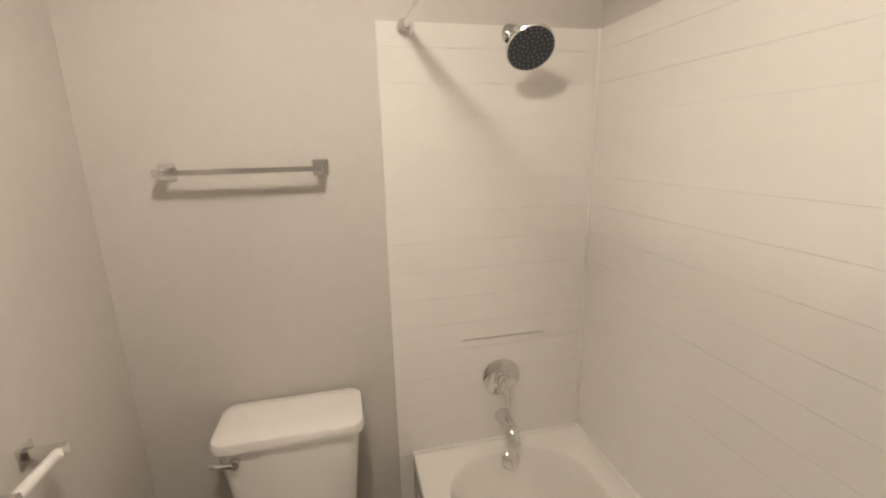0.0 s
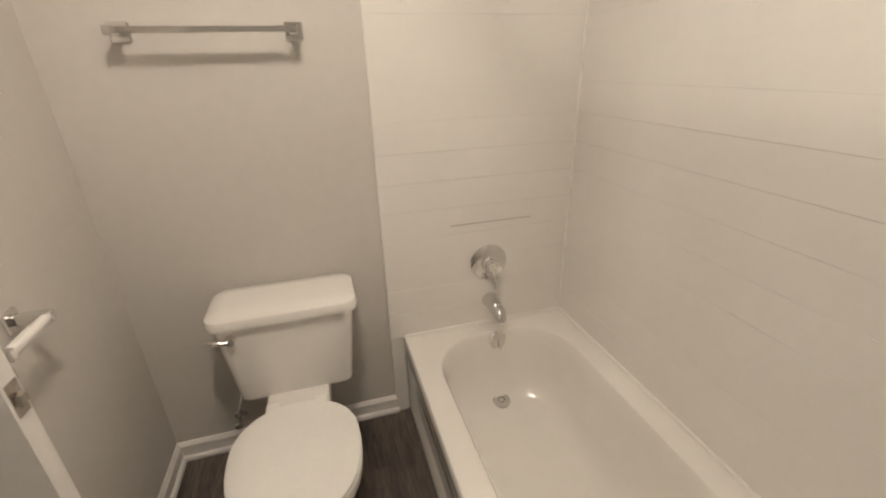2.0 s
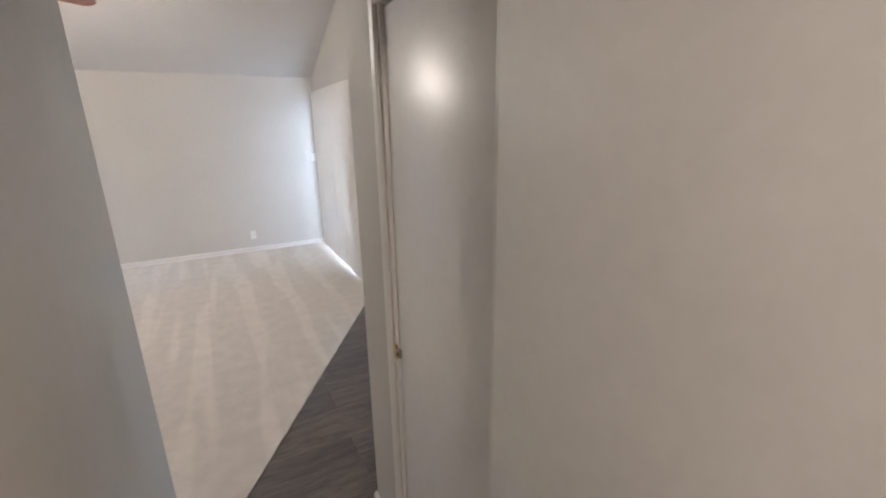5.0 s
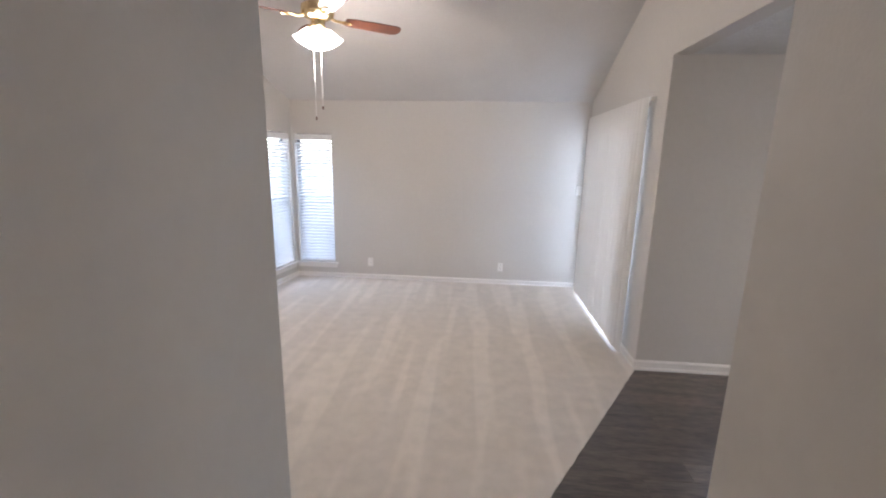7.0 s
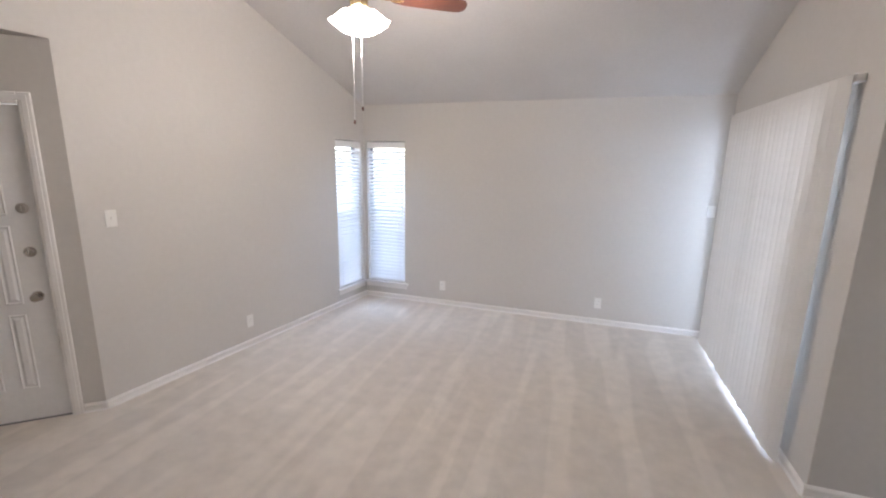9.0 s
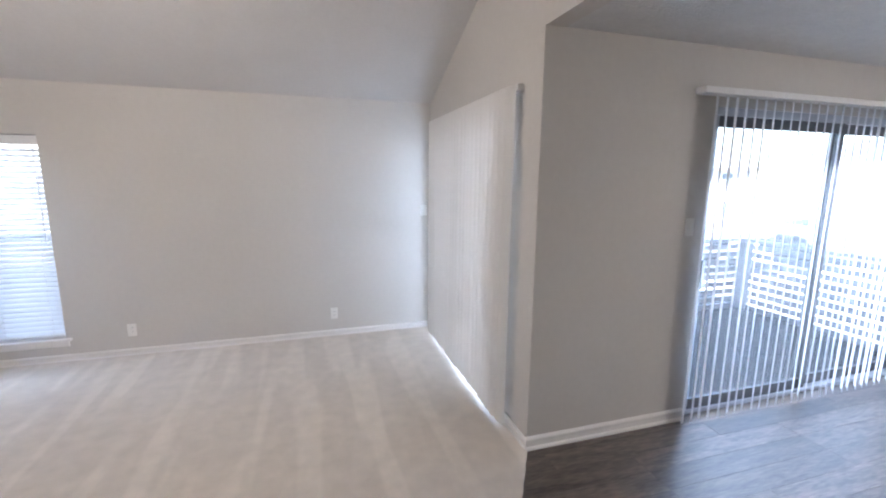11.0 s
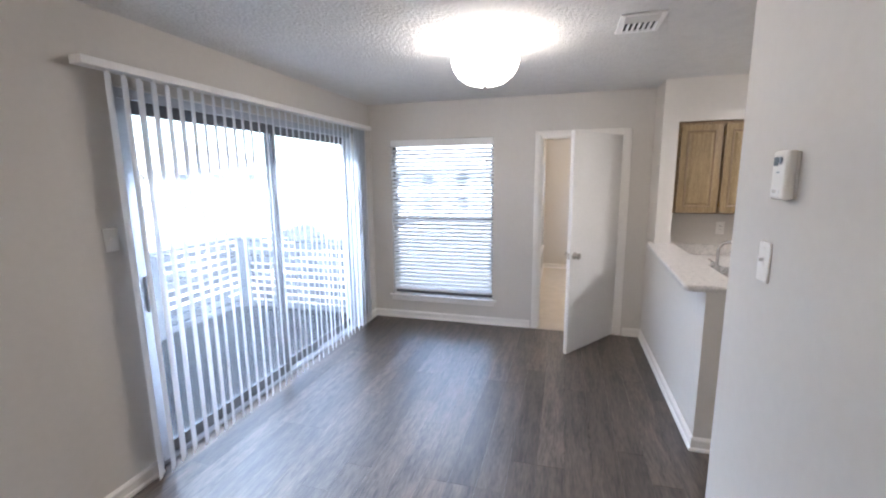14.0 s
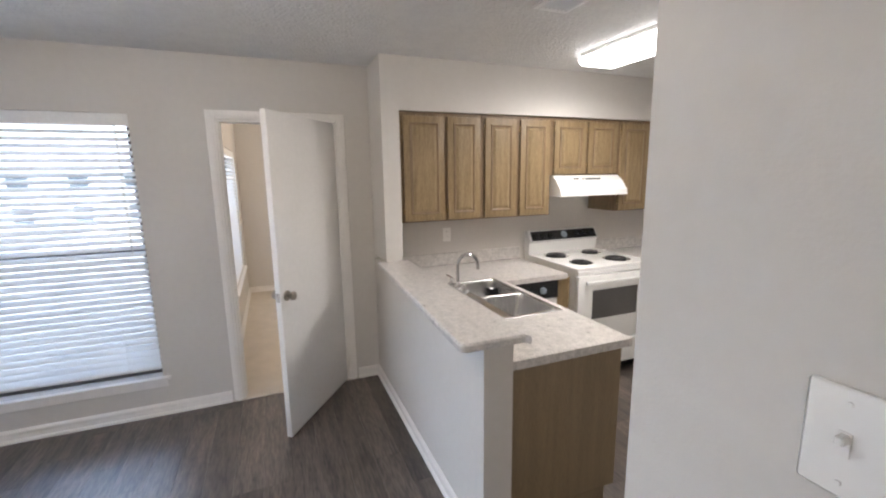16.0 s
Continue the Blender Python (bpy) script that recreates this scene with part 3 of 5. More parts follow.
# entry door with twelve raised panels
m_entry = along(W1, W3)
casing("trim_1", m_entry @ pose(0.19, 0, 0), 0.915, 2.03, "white moulded entry door trim", leg=0.065)
entry = tagged(new("door_1"), "white entry door with narrow raised panels and three locks", "door", kind="structure")
entry.matrix_basis = m_entry @ pose(0.19, 0, 0)
part("leaf", boxed(0.006, 0.909, -0.055, -0.012, 0.014, 2.024, bevel=0.002), DOORPAINT, entry)
for r, (z0, z1) in enumerate(((0.235, 0.743), (0.812, 1.31), (1.375, 1.875))):
    for c in range(4):
        x0 = 0.148 + c * 0.173
        bm = bmesh.new()
        prof = ((0.0, -0.012), (0.006, -0.005), (0.013, -0.011), (0.020, -0.011), (0.032, -0.004))
        loops = [[bm.verts.new((x, y, z)) for x, z in ((x0 + i, z0 + i), (x0 + 0.09 - i, z0 + i), (x0 + 0.09 - i, z1 - i), (x0 + i, z1 - i))] for i, y in prof]
        skin(bm, loops, cap=False)
        bm.faces.new(loops[-1])
        part("panel", bm, DOORPAINT, entry, smooth=False)
for z, r in ((1.416, 0.026), (1.143, 0.026)):
    bm = lathe(bmesh.new(), [(r + 0.006, 0), (r + 0.006, 0.006), (r, 0.012), (r * 0.8, 0.020), (0.006, 0.022)], (0.073, -0.012, z), (0, 1, 0))
    box(bm, 0.069, 0.077, 0.008, 0.022, z - 0.014, z + 0.014, bevel=0.002)
    part("deadbolt", bm, NICKEL, entry, "round metal deadbolt turn")
knob(entry, pose(0.073, -0.012, 0.856))
part("peephole", lathe(bmesh.new(), [(0.007, 0), (0.007, 0.002), (0.003, 0.003)], (0.46, -0.012, 1.53), (0, 1, 0), 12), SLOT, entry)
part("threshold", boxed(0.0, 0.915, -0.12, 0.002, 0.0, 0.012, bevel=0.003), ALU, entry, "dark metal threshold")


# ---- windows and blinds ----
def window(name, m, width, z0, z1, depth, label, sill=True, mid=True):
    """A window in an opening from x = 0 to width; the room's face is y = 0, outside is -y."""
    root = tagged(new(name), label, "window", kind="structure")
    root.matrix_basis = m
    y0, y1 = -depth + 0.005, -depth + 0.045
    for x0, x1, a, b in ((0, 0.035, z0, z1), (width - 0.035, width, z0, z1), (0.035, width - 0.035, z0, z0 + 0.035), (0.035, width - 0.035, z1 - 0.035, z1)):
        part("window_frame", boxed(x0, x1, y0, y1, a, b, bevel=0.003), ALU, root)
    zm = (z0 + z1) / 2
    if mid:
        part("meeting_rail", boxed(0.035, width - 0.035, y0 + 0.004, y1 - 0.004, zm - 0.02, zm + 0.02, bevel=0.003), ALU, root)
    for a, b in ((z0 + 0.035, zm - 0.02), (zm + 0.02, z1 - 0.035)):
        p = part("pane", boxed(0.035, width - 0.035, y0 + 0.018, y0 + 0.022, a, b), PANE, root, smooth=False)
        p.visible_shadow = False
    if mid:
        sc = part("insect_screen", boxed(0.036, width - 0.036, y0 + 0.006, y0 + 0.008, z0 + 0.036, zm - 0.021), SCREEN, root, "grey insect screen", smooth=False)
        sc.visible_shadow = False
    if sill:
        part("window_sill", boxed(-0.045, width + 0.045, -depth + 0.046, 0.035, z0 - 0.022, z0 - 0.001, bevel=0.005, seg=2), TRIM, root)
        part("apron", boxed(-0.025, width + 0.025, 0.0, 0.014, z0 - 0.075, z0 - 0.022, bevel=0.004), TRIM, root)
    return root


def venetian(m, width, z0, z1, label, tilt=-38, pitch=0.0435, depth=0.050):
    """A horizontal blind with slats, rails and ladder cords, in the plane y = 0."""
    root = thing("venetian_blind", m @ pose(0, 0, z0), label, "blind")
    h = z1 - z0
    part("head_rail", boxed(0, width, -0.028, 0.030, h - 0.075, h, bevel=0.004), RAILWHITE, root, "white valance rail")
    part("bottom_rail", boxed(0.004, width - 0.004, -0.024, 0.024, 0.0, 0.018, bevel=0.004), RAILWHITE, root)
    rnd = random.Random(5)
    count = int((h - 0.085) / pitch)
    base = None
    for k in range(count):
        if base is None:
            bm = bmesh.new()
            rows = []
            for x in (0.004, width - 0.004):
                ringv = []
                for s in (1, -1):
                    for j in range(5):
                        t = (j / 4 - 0.5) * s
                        ringv.append(bm.verts.new((x, t * depth, 0.004 * (1 - (2 * t) ** 2) + 0.0012 * s)))
                rows.append(ringv)
            skin(bm, rows)
            base = finish("slat", bm, SLAT)
        ob = new("slat", base)
        ob.parent = root
        ob.matrix_basis = pose(0, 0, 0.035 + k * pitch, tilt + rnd.uniform(-0.8, 0.8), rnd.uniform(-0.06, 0.06), 0)
    for x in (width * 0.16, width * 0.84):
        part("ladder_cord", sweep(bmesh.new(), [(x, 0.027, 0.01), (x, 0.027, h - 0.03)], 0.0012, 5), RAILWHITE, root)
    part("tilt_wand", sweep(bmesh.new(), [(width * 0.06, 0.036, h - 0.05), (width * 0.06, 0.038, h * 0.48)], 0.004, 6), RAILWHITE, root)
    return root


def vertical_blind(m, width, z0, z1, label, turn, pitch=0.079, spread=4.0, start=0.02, stack=0, last=0.02, vane_mat=None, rail=(-0.022, 0.022), drop=0.05):
    """A vertical blind: head rail and hanging vanes, in the plane y = 0. turn: degrees out of the shut position."""
    root = thing("vertical_blind", m @ pose(0, 0, z1), label, "blind")
    part("head_rail", boxed(0, width, rail[0], rail[1], -0.038, 0.0, bevel=0.003), RAILWHITE, root, "white head rail")
    bm = bmesh.new()
    rows = []
    h = z1 - z0 - drop
    for z in (-drop, -drop - h):
        ringv = []
        for s in (1, -1):
            for j in range(7):
                t = (j / 6 - 0.5) * s
                ringv.append(bm.verts.new((t * 0.089, 0.007 * (1 - (2 * t) ** 2) + 0.0006 * s, z)))
        rows.append(ringv)
    skin(bm, rows)
    vane = finish("vane", bm, vane_mat or BLINDV)
    clip = finish("vane_clip", boxed(-0.008, 0.008, -0.003, 0.003, -0.055, -0.038), RAILWHITE)
    rnd = random.Random(9)
    x, xs = start, []
    while x < width - last:
        xs.append(x)
        x += pitch
    xs += [start + 0.04 + pitch * k for k in range(stack)]
    for x in xs:
        v = new("vane", vane)
        v.parent = root
        v.matrix_basis = pose(x, 0, 0, rnd.uniform(-0.2, 0.2), rnd.uniform(-0.25, 0.25), turn + rnd.uniform(-spread, spread))
        c = new("vane_clip", clip)
        c.parent = root
        c.matrix_basis = pose(x, 0, 0)
    return root


window("window_1", along((LIV_E + 0.12, NORTH), W0) @ pose(3.445, 0, 0), 0.51, 0.22, 1.965, 0.14, "bronze framed corner window behind a white blind")
window("window_2", along(W0, W1) @ pose(0.06, 0, 0), 0.46, 0.22, 1.965, 0.14, "bronze framed narrow corner window behind a white blind")
window("window_3", along((EAST, -0.70), (EAST, DINE_N)) @ pose(4.59, 0, 0), 1.17, 0.285, 2.05, 0.12, "bronze framed dining window behind a white blind")
window("window_4", along((9.42, 3.49), (EAST + 0.12, 3.49)) @ pose(0.55, 0, 0), 1.45, 0.5, 1.95, 0.14, "bedroom window behind a white blind")
venetian(along((LIV_E + 0.12, NORTH), W0) @ pose(3.45, -0.035, 0), 0.50, 0.235, 1.955, "white horizontal slat blind lowered in the corner window")
venetian(along(W0, W1) @ pose(0.065, -0.035, 0), 0.45, 0.235, 1.955, "narrow white horizontal slat blind lowered in the corner")
venetian(along((EAST, -0.70), (EAST, DINE_N)) @ pose(4.593, -0.030, 0), 1.164, 0.335, 2.048, "wide white horizontal slat blind lowered over the dining window", tilt=-31)
venetian(along((9.42, 3.49), (EAST + 0.12, 3.49)) @ pose(0.56, -0.03, 0), 1.43, 0.515, 1.94, "white horizontal slat blind in the bedroom")


def sliding_door(name, m, width, height, depth, label):
    root = tagged(new(name), label, "sliding door", kind="structure")
    root.matrix_basis = m
    a, b = -depth + 0.01, -0.03
    for x0, x1, z0, z1 in ((0, 0.04, 0, height), (width - 0.04, width, 0, height), (0.04, width - 0.04, height - 0.05, height)):
        part("outer_frame", boxed(x0, x1, a, b, z0, z1, bevel=0.003), ALUW, root)
    part("bottom_track", boxed(0.04, width - 0.04, a, b, 0.0, 0.03, bevel=0.003), ALUW, root)
    mid = width / 2
    for k, (x0, x1, y) in enumerate(((0.04, mid + 0.03, a + 0.014), (mid - 0.03, width - 0.04, a + 0.052))):
        leaf = tagged(new("door_panel"), "")
        leaf.parent = root
        for p0, p1, z0, z1 in ((x0, x0 + 0.055, 0.03, height - 0.05), (x1 - 0.055, x1, 0.03, height - 0.05), (x0 + 0.055, x1 - 0.055, 0.03, 0.11), (x0 + 0.055, x1 - 0.055, height - 0.12, height - 0.05)):
            edge_stile = (k == 0 and p1 == x0 + 0.055) or (k == 1 and p0 == x1 - 0.055)
            part("sash", boxed(p0, p1, y - 0.014, y + 0.014, z0, z1, bevel=0.003), ALUW if edge_stile else ALU, leaf)
        g = part("pane", boxed(x0 + 0.055, x1 - 0.055, y - 0.003, y + 0.003, 0.11, height - 0.12), HAZEPANE, leaf, smooth=False)
        g.visible_shadow = False
    part("pull_handle", boxed(width - 0.085, width - 0.06, a + 0.066, a + 0.09, 0.92, 1.12, bevel=0.006, seg=2), ALUW, root)
    return root


sliding_door("sliding_door_dining", along((EAST + 0.12, DINE_N), (LIV_E, DINE_N)) @ pose(0.525, 0, 0), 2.48, 2.10, 0.12, "aluminium framed glass sliding door to the balcony")
sliding_door("sliding_door_living", along((LIV_E, DINE_N), (LIV_E, NORTH)) @ pose(0.376, 0, 0), 1.653, 2.12, 0.12, "aluminium framed glass balcony door behind shut blinds")
vertical_blind(along((6.02, DINE_N - 0.062), (3.12, DINE_N - 0.062)), 2.90, 0.03, 2.185, "white vinyl vertical blind turned open across the sliding door", 34, pitch=0.0785, spread=3.0, start=0.09, stack=3, last=0.08, rail=(-0.03, 0.045))
vertical_blind(along((LIV_E - 0.066, 5.505), (LIV_E - 0.066, 7.345)), 1.84, 0.04, 2.185, "white vinyl vertical blind, nearly shut, over the balcony door", 18, pitch=0.079, start=0.05, vane_mat=VANESHUT, rail=(-0.062, -0.020), drop=0.006)


# ---- bathroom things ----
def rrect(bm, cx, cy, hx, hy, r, z, per=7):
    """A rounded rectangle of vertices on the level z."""
    out = []
    for k, (sx, sy) in enumerate(((1, 1), (-1, 1), (-1, -1), (1, -1))):
        for j in range(per):
            a = math.pi / 2 * (k + j / (per - 1))
            out.append(bm.verts.new((cx + sx * (hx - r) + r * math.cos(a), cy + sy * (hy - r) + r * math.sin(a), z)))
    return out


def oval(bm, cx, cy, front, back, hw, z, seg=36, power=2.3):
    """An egg outline: front reach towards -x, back reach towards +x."""
    out = []
    for k in range(seg):
        a = 2 * math.pi * k / seg
        c, s = math.cos(a), math.sin(a)
        cc, ss = math.copysign(abs(c) ** (2 / power), c), math.copysign(abs(s) ** (2 / power), s)
        out.append(bm.verts.new((cx + (back if c > 0 else front) * cc, cy + hw * ss, z)))
    return out


def toilet(m):
    root = thing("toilet", m, "white porcelain two-piece toilet with lid closed", "toilet")
    # local: wall at x = 0, the bowl reaches towards -x
    bm = bmesh.new()
    skin(bm, [rrect(bm, -0.125, 0, 0.085 + k * 0.018, 0.188 + k * 0.030, 0.035, z) for k, z in ((0, 0.395), (0.02, 0.400), (0.35, 0.50), (0.75, 0.62), (1, 0.695))])
    part("tank", bm, PORCELAIN, root)
    bm = bmesh.new()
    skin(bm, [rrect(bm, -0.128, 0, hx, hy, r, z) for hx, hy, r, z in
              ((0.106, 0.222, 0.035, 0.690), (0.116, 0.232, 0.045, 0.694), (0.119, 0.235, 0.048, 0.712), (0.114, 0.230, 0.046, 0.726), (0.098, 0.214, 0.040, 0.735), (0.060, 0.18, 0.03, 0.738))])
    part("tank_lid", bm, PORCELAIN, root)
    bm = sweep(bmesh.new(), [(-0.225, 0.165, 0.655), (-0.245, 0.165, 0.655)], [0.017, 0.014], 14)
    sweep(bm, [(-0.242, 0.170, 0.655), (-0.247, 0.195, 0.660), (-0.245, 0.220, 0.666), (-0.243, 0.232, 0.668)], [0.009, 0.008, 0.009, 0.006], 10)
    part("flush_lever", bm, CHROME, root, "chrome flush lever")
    bm = bmesh.new()
    skin(bm, [oval(bm, x, 0, f, b, w, z) for x, f, b, w, z in
              ((-0.42, 0.20, 0.28, 0.105, 0.0), (-0.42, 0.20, 0.28, 0.105, 0.03), (-0.42, 0.17, 0.26, 0.095, 0.10), (-0.43, 0.16, 0.27, 0.10, 0.18),
               (-0.45, 0.21, 0.26, 0.145, 0.27), (-0.48, 0.235, 0.22, 0.178, 0.345), (-0.49, 0.245, 0.20, 0.186, 0.375), (-0.49, 0.243, 0.20, 0.184, 0.390))])
    part("bowl", bm, PORCELAIN, root)
    bm = bmesh.new()
    skin(bm, [rrect(bm, x, 0, hx, hy, 0.03, z) for x, hx, hy, z in ((-0.20, 0.13, 0.10, 0.20), (-0.20, 0.14, 0.105, 0.33), (-0.215, 0.155, 0.105, 0.385), (-0.215, 0.150, 0.100, 0.397))])
    part("tank_shelf", bm, PORCELAIN, root)
    bm = bmesh.new()
    skin(bm, [oval(bm, -0.49, 0, f, b, w, z) for f, b, w, z in ((0.236, 0.175, 0.180, 0.392), (0.242, 0.180, 0.186, 0.396), (0.242, 0.180, 0.186, 0.405), (0.236, 0.175, 0.181, 0.409))])
    part("seat", bm, PLASTIC, root, "white plastic seat ring")
    bm = bmesh.new()
    skin(bm, [oval(bm, -0.49, 0, f, b, w, z) for f, b, w, z in
              ((0.234, 0.178, 0.179, 0.411), (0.240, 0.183, 0.185, 0.415), (0.240, 0.183, 0.185, 0.423), (0.230, 0.178, 0.176, 0.430), (0.18, 0.14, 0.14, 0.434), (0.08, 0.06, 0.06, 0.435))])
    part("lid", bm, PLASTIC, root, "white closed toilet lid")
    for y in (-0.075, 0.075):
        part("lid_hinge", boxed(-0.325, -0.285, y - 0.022, y + 0.022, 0.397, 0.425, bevel=0.006, seg=2), PLASTIC, root)
    for y in (-0.09, 0.09):
        part("bolt_cap", lathe(bmesh.new(), [(0.016, 0), (0.016, 0.008), (0.008, 0.018), (0.001, 0.02)], (-0.36, y * 1.25, 0.0), seg=14), PLASTIC, root)
    return root


toilet(pose(TX - 0.008, 0.537, 0))
# stop valve by the toilet
valve = thing("water_stop_valve", pose(TX, 0.80, 0.16), "small chrome water stop valve on the wall by the toilet", "valve")
part("wall_flange", lathe(bmesh.new(), [(0.026, 0), (0.024, 0.004), (0.010, 0.008)], axis=(-1, 0, 0), seg=18), CHROME, valve)
part("valve_body", sweep(bmesh.new(), [(-0.004, 0, 0), (-0.055, 0, 0)], 0.008, 10), CHROME, valve)
part("oval_handle", lathe(bmesh.new(), [(0.004, 0), (0.016, 0.004), (0.016, 0.012), (0.004, 0.016)], (-0.055, 0, 0), (-1, 0, 0), 14), CHROME, valve)
part("supply_tube", sweep(bmesh.new(), [(-0.045, 0, 0.0), (-0.045, -0.005, 0.05), (-0.06, -0.04, 0.14), (-0.09, -0.08, 0.20), (-0.10, -0.09, 0.238)], 0.005, 8), CHROME, valve, "thin chrome supply tube")


def bathtub():
    x0, x1, y0, y1, h = 0.505, TX - 0.004, RY + 0.008, 0.120, 0.385
    root = thing("bathtub", pose((x0 + x1) / 2, (y0 + y1) / 2, 0), "white enamelled alcove bathtub with a recessed apron", "bathtub")
    hx, hy = (x1 - x0) / 2, (y1 - y0) / 2
    bm = bmesh.new()
    rings = [rrect(bm, 0, 0, hx, hy, 0.012, h - 0.040), rrect(bm, 0, 0, hx, hy, 0.012, h - 0.010), rrect(bm, 0, 0, hx - 0.004, hy - 0.004, 0.012, h - 0.002), rrect(bm, 0, 0, hx - 0.010, hy - 0.010, 0.012, h)]
    for gx, gy, r, z, sh in ((0.070, 0.080, 0.20, h - 0.001, 0), (0.080, 0.090, 0.20, h - 0.006, 0), (0.088, 0.097, 0.20, h - 0.022, 0), (0.096, 0.104, 0.20, 0.30, -0.002),
                             (0.112, 0.114, 0.19, 0.20, -0.006), (0.135, 0.128, 0.185, 0.135, -0.008), (0.165, 0.148, 0.175, 0.098, -0.010), (0.205, 0.178, 0.155, 0.080, -0.010),
                             (0.26, 0.22, 0.12, 0.072, -0.010), (0.40, 0.29, 0.06, 0.069, -0.01)):
        rings.append(rrect(bm, sh, 0, hx - gx, hy - gy, min(r, hy - gy - 0.002), z))
    skin(bm, rings, cap=False)
    bm.faces.new(rings[-1])
    part("basin", bm, ENAMEL, root)
    # apron with a pressed panel
    bm = bmesh.new()
    yo = hy - 0.004
    prof = ((0.0, yo), (0.06, yo), (0.085, yo - 0.016), (0.10, yo - 0.018))
    loops = []
    for inset, y in prof:
        ring_ = []
        for k, (sx, sz) in enumerate(((1, 1), (-1, 1), (-1, -1), (1, -1))):
            r = min(0.10, 0.004 + inset)
            for j in range(6):
                a = math.pi / 2 * (k + j / 5)
                ring_.append(bm.verts.new((sx * (hx - inset - r) + r * math.cos(a), y, 0.172 + sz * (0.172 - inset * 0.8 - r) + r * math.sin(a))))
        loops.append(ring_)
    skin(bm, loops, cap=False)
    bm.faces.new(loops[-1])
    part("apron", bm, ENAMEL, root)
    part("end_panel", boxed(-hx, -hx + 0.01, -hy, hy - 0.02, 0, h - 0.03), ENAMEL, root)
    dx, dy = 1.838 - (x0 + x1) / 2, -0.250 - (y0 + y1) / 2
    bm = lathe(bmesh.new(), [(0.034, -0.012), (0.038, 0.003), (0.034, 0.006), (0.026, 0.005), (0.002, 0.005)], (dx, dy, 0.095), (-0.30, 0, 1), 24)
    drain = part("drain", bm, CHROME, root, "round chrome drain strainer")
    bm = bmesh.new()
    for k in range(8):
        a = 2 * math.pi * k / 8
        lathe(bm, [(0.0035, 0), (0.0035, 0.0012), (0.0005, 0.0014)], (dx + 0.013 * math.cos(a), dy + 0.013 * math.sin(a), 0.0995 + 0.3 * 0.013 * math.cos(a)), seg=6)
    part("drain_holes", bm, SLOT, drain)
    ox = 1.930 - (x0 + x1) / 2
    bm = lathe(bmesh.new(), [(0.037, 0.0), (0.038, 0.004), (0.032, 0.010), (0.012, 0.012), (0.001, 0.012)], (ox, -0.262 - (y0 + y1) / 2, 0.346), (-1, 0, 0.22), 24)
    over = part("overflow_plate", bm, CHROME, root, "round chrome overflow plate with lever")
    bm = sweep(bmesh.new(), [(ox - 0.010, -0.262 - (y0 + y1) / 2  , 0.349), (ox - 0.020, -0.266 - (y0 + y1) / 2, 0.331), (ox - 0.022, -0.270 - (y0 + y1) / 2, 0.311)], 0.004, 8)
    part("trip_lever", bm, CHROME, over)
    return root


bathtub()

# tub surround panels behind the tiles
structure("surround_toilet_wall", boxed(TX - 0.007, TX - 0.001, RY + 0.001, 0.177, 0.30, 1.972), GROUT, "pale grout bed of the tiled tub surround", "tile wall")
structure("surround_tub_wall", boxed(0.502, TX - 0.0075, RY + 0.001, RY + 0.007, 0.30, 1.972), GROUT, "pale grout bed of the tiled tub surround", "tile wall")
bead = sweep(bmesh.new(), [(TX - 0.012, RY + 0.012, 0.38), (TX - 0.012, RY + 0.012, 1.972)], 0.006, 10)
sweep(bead, [(0.51, RY + 0.012, 0.386), (TX - 0.012, RY + 0.012, 0.386), (TX - 0.012, 0.12, 0.386)], 0.009, 10)
structure("trim_caulk", bead, CAULK, "white caulk bead in the tub corners", "caulk", smooth=True)
structure("surround_leg", boxed(TX - 0.012, TX - 0.001, 0.1215, 0.177, 0.0, 0.386), TILE, "white tile leg beside the tub", "tile wall")

# tub valve, spout, shower
v = thing("tub_valve", pose(TX - 0.013, -0.250, 0.676), "chrome single lever tub valve with a round plate", "faucet")
part("escutcheon", lathe(bmesh.new(), [(0.077, 0.0), (0.078, 0.004), (0.070, 0.010), (0.045, 0.015), (0.040, 0.016)], axis=(-1, 0, 0), seg=36), CHROME, v)
part("valve_stem", lathe(bmesh.new(), [(0.036, 0.014), (0.034, 0.022), (0.027, 0.030), (0.025, 0.055), (0.020, 0.062), (0.001, 0.064)], axis=(-1, 0, 0), seg=24), CHROME, v)
part("lever", sweep(bmesh.new(), [(-0.052, 0, 0.0), (-0.060, -0.004, -0.025), (-0.062, -0.008, -0.060), (-0.066, -0.010, -0.095)], [0.012, 0.009, 0.007, 0.009], 10), CHROME, v)
v = thing("tub_spout", pose(TX - 0.013, -0.258, 0.497), "chrome tub spout with diverter knob", "faucet")
part("spout", sweep(bmesh.new(), [(0, 0, 0), (-0.01, 0, 0), (-0.05, 0, -0.001), (-0.085, 0, -0.004), (-0.108, 0, -0.010), (-0.122, 0, -0.022), (-0.125, 0, -0.034)], [0.034, 0.032, 0.030, 0.029, 0.028, 0.025, 0.022], 18), CHROME, v)
part("diverter_knob", lathe(bmesh.new(), [(0.004, 0), (0.004, 0.014), (0.009, 0.016), (0.009, 0.024), (0.003, 0.026)], (-0.100, 0, 0.014), seg=12), CHROME, v)
v = thing("wall_shower", pose(TX - 0.012, -0.272, 1.945) @ Matrix.Scale(1.12, 4), "chrome shower head with a dark round nozzle face", "shower")
part("wall_flange", lathe(bmesh.new(), [(0.030, 0), (0.030, 0.004), (0.020, 0.014), (0.011, 0.018)], axis=(-1, 0, 0), seg=24), CHROME, v)
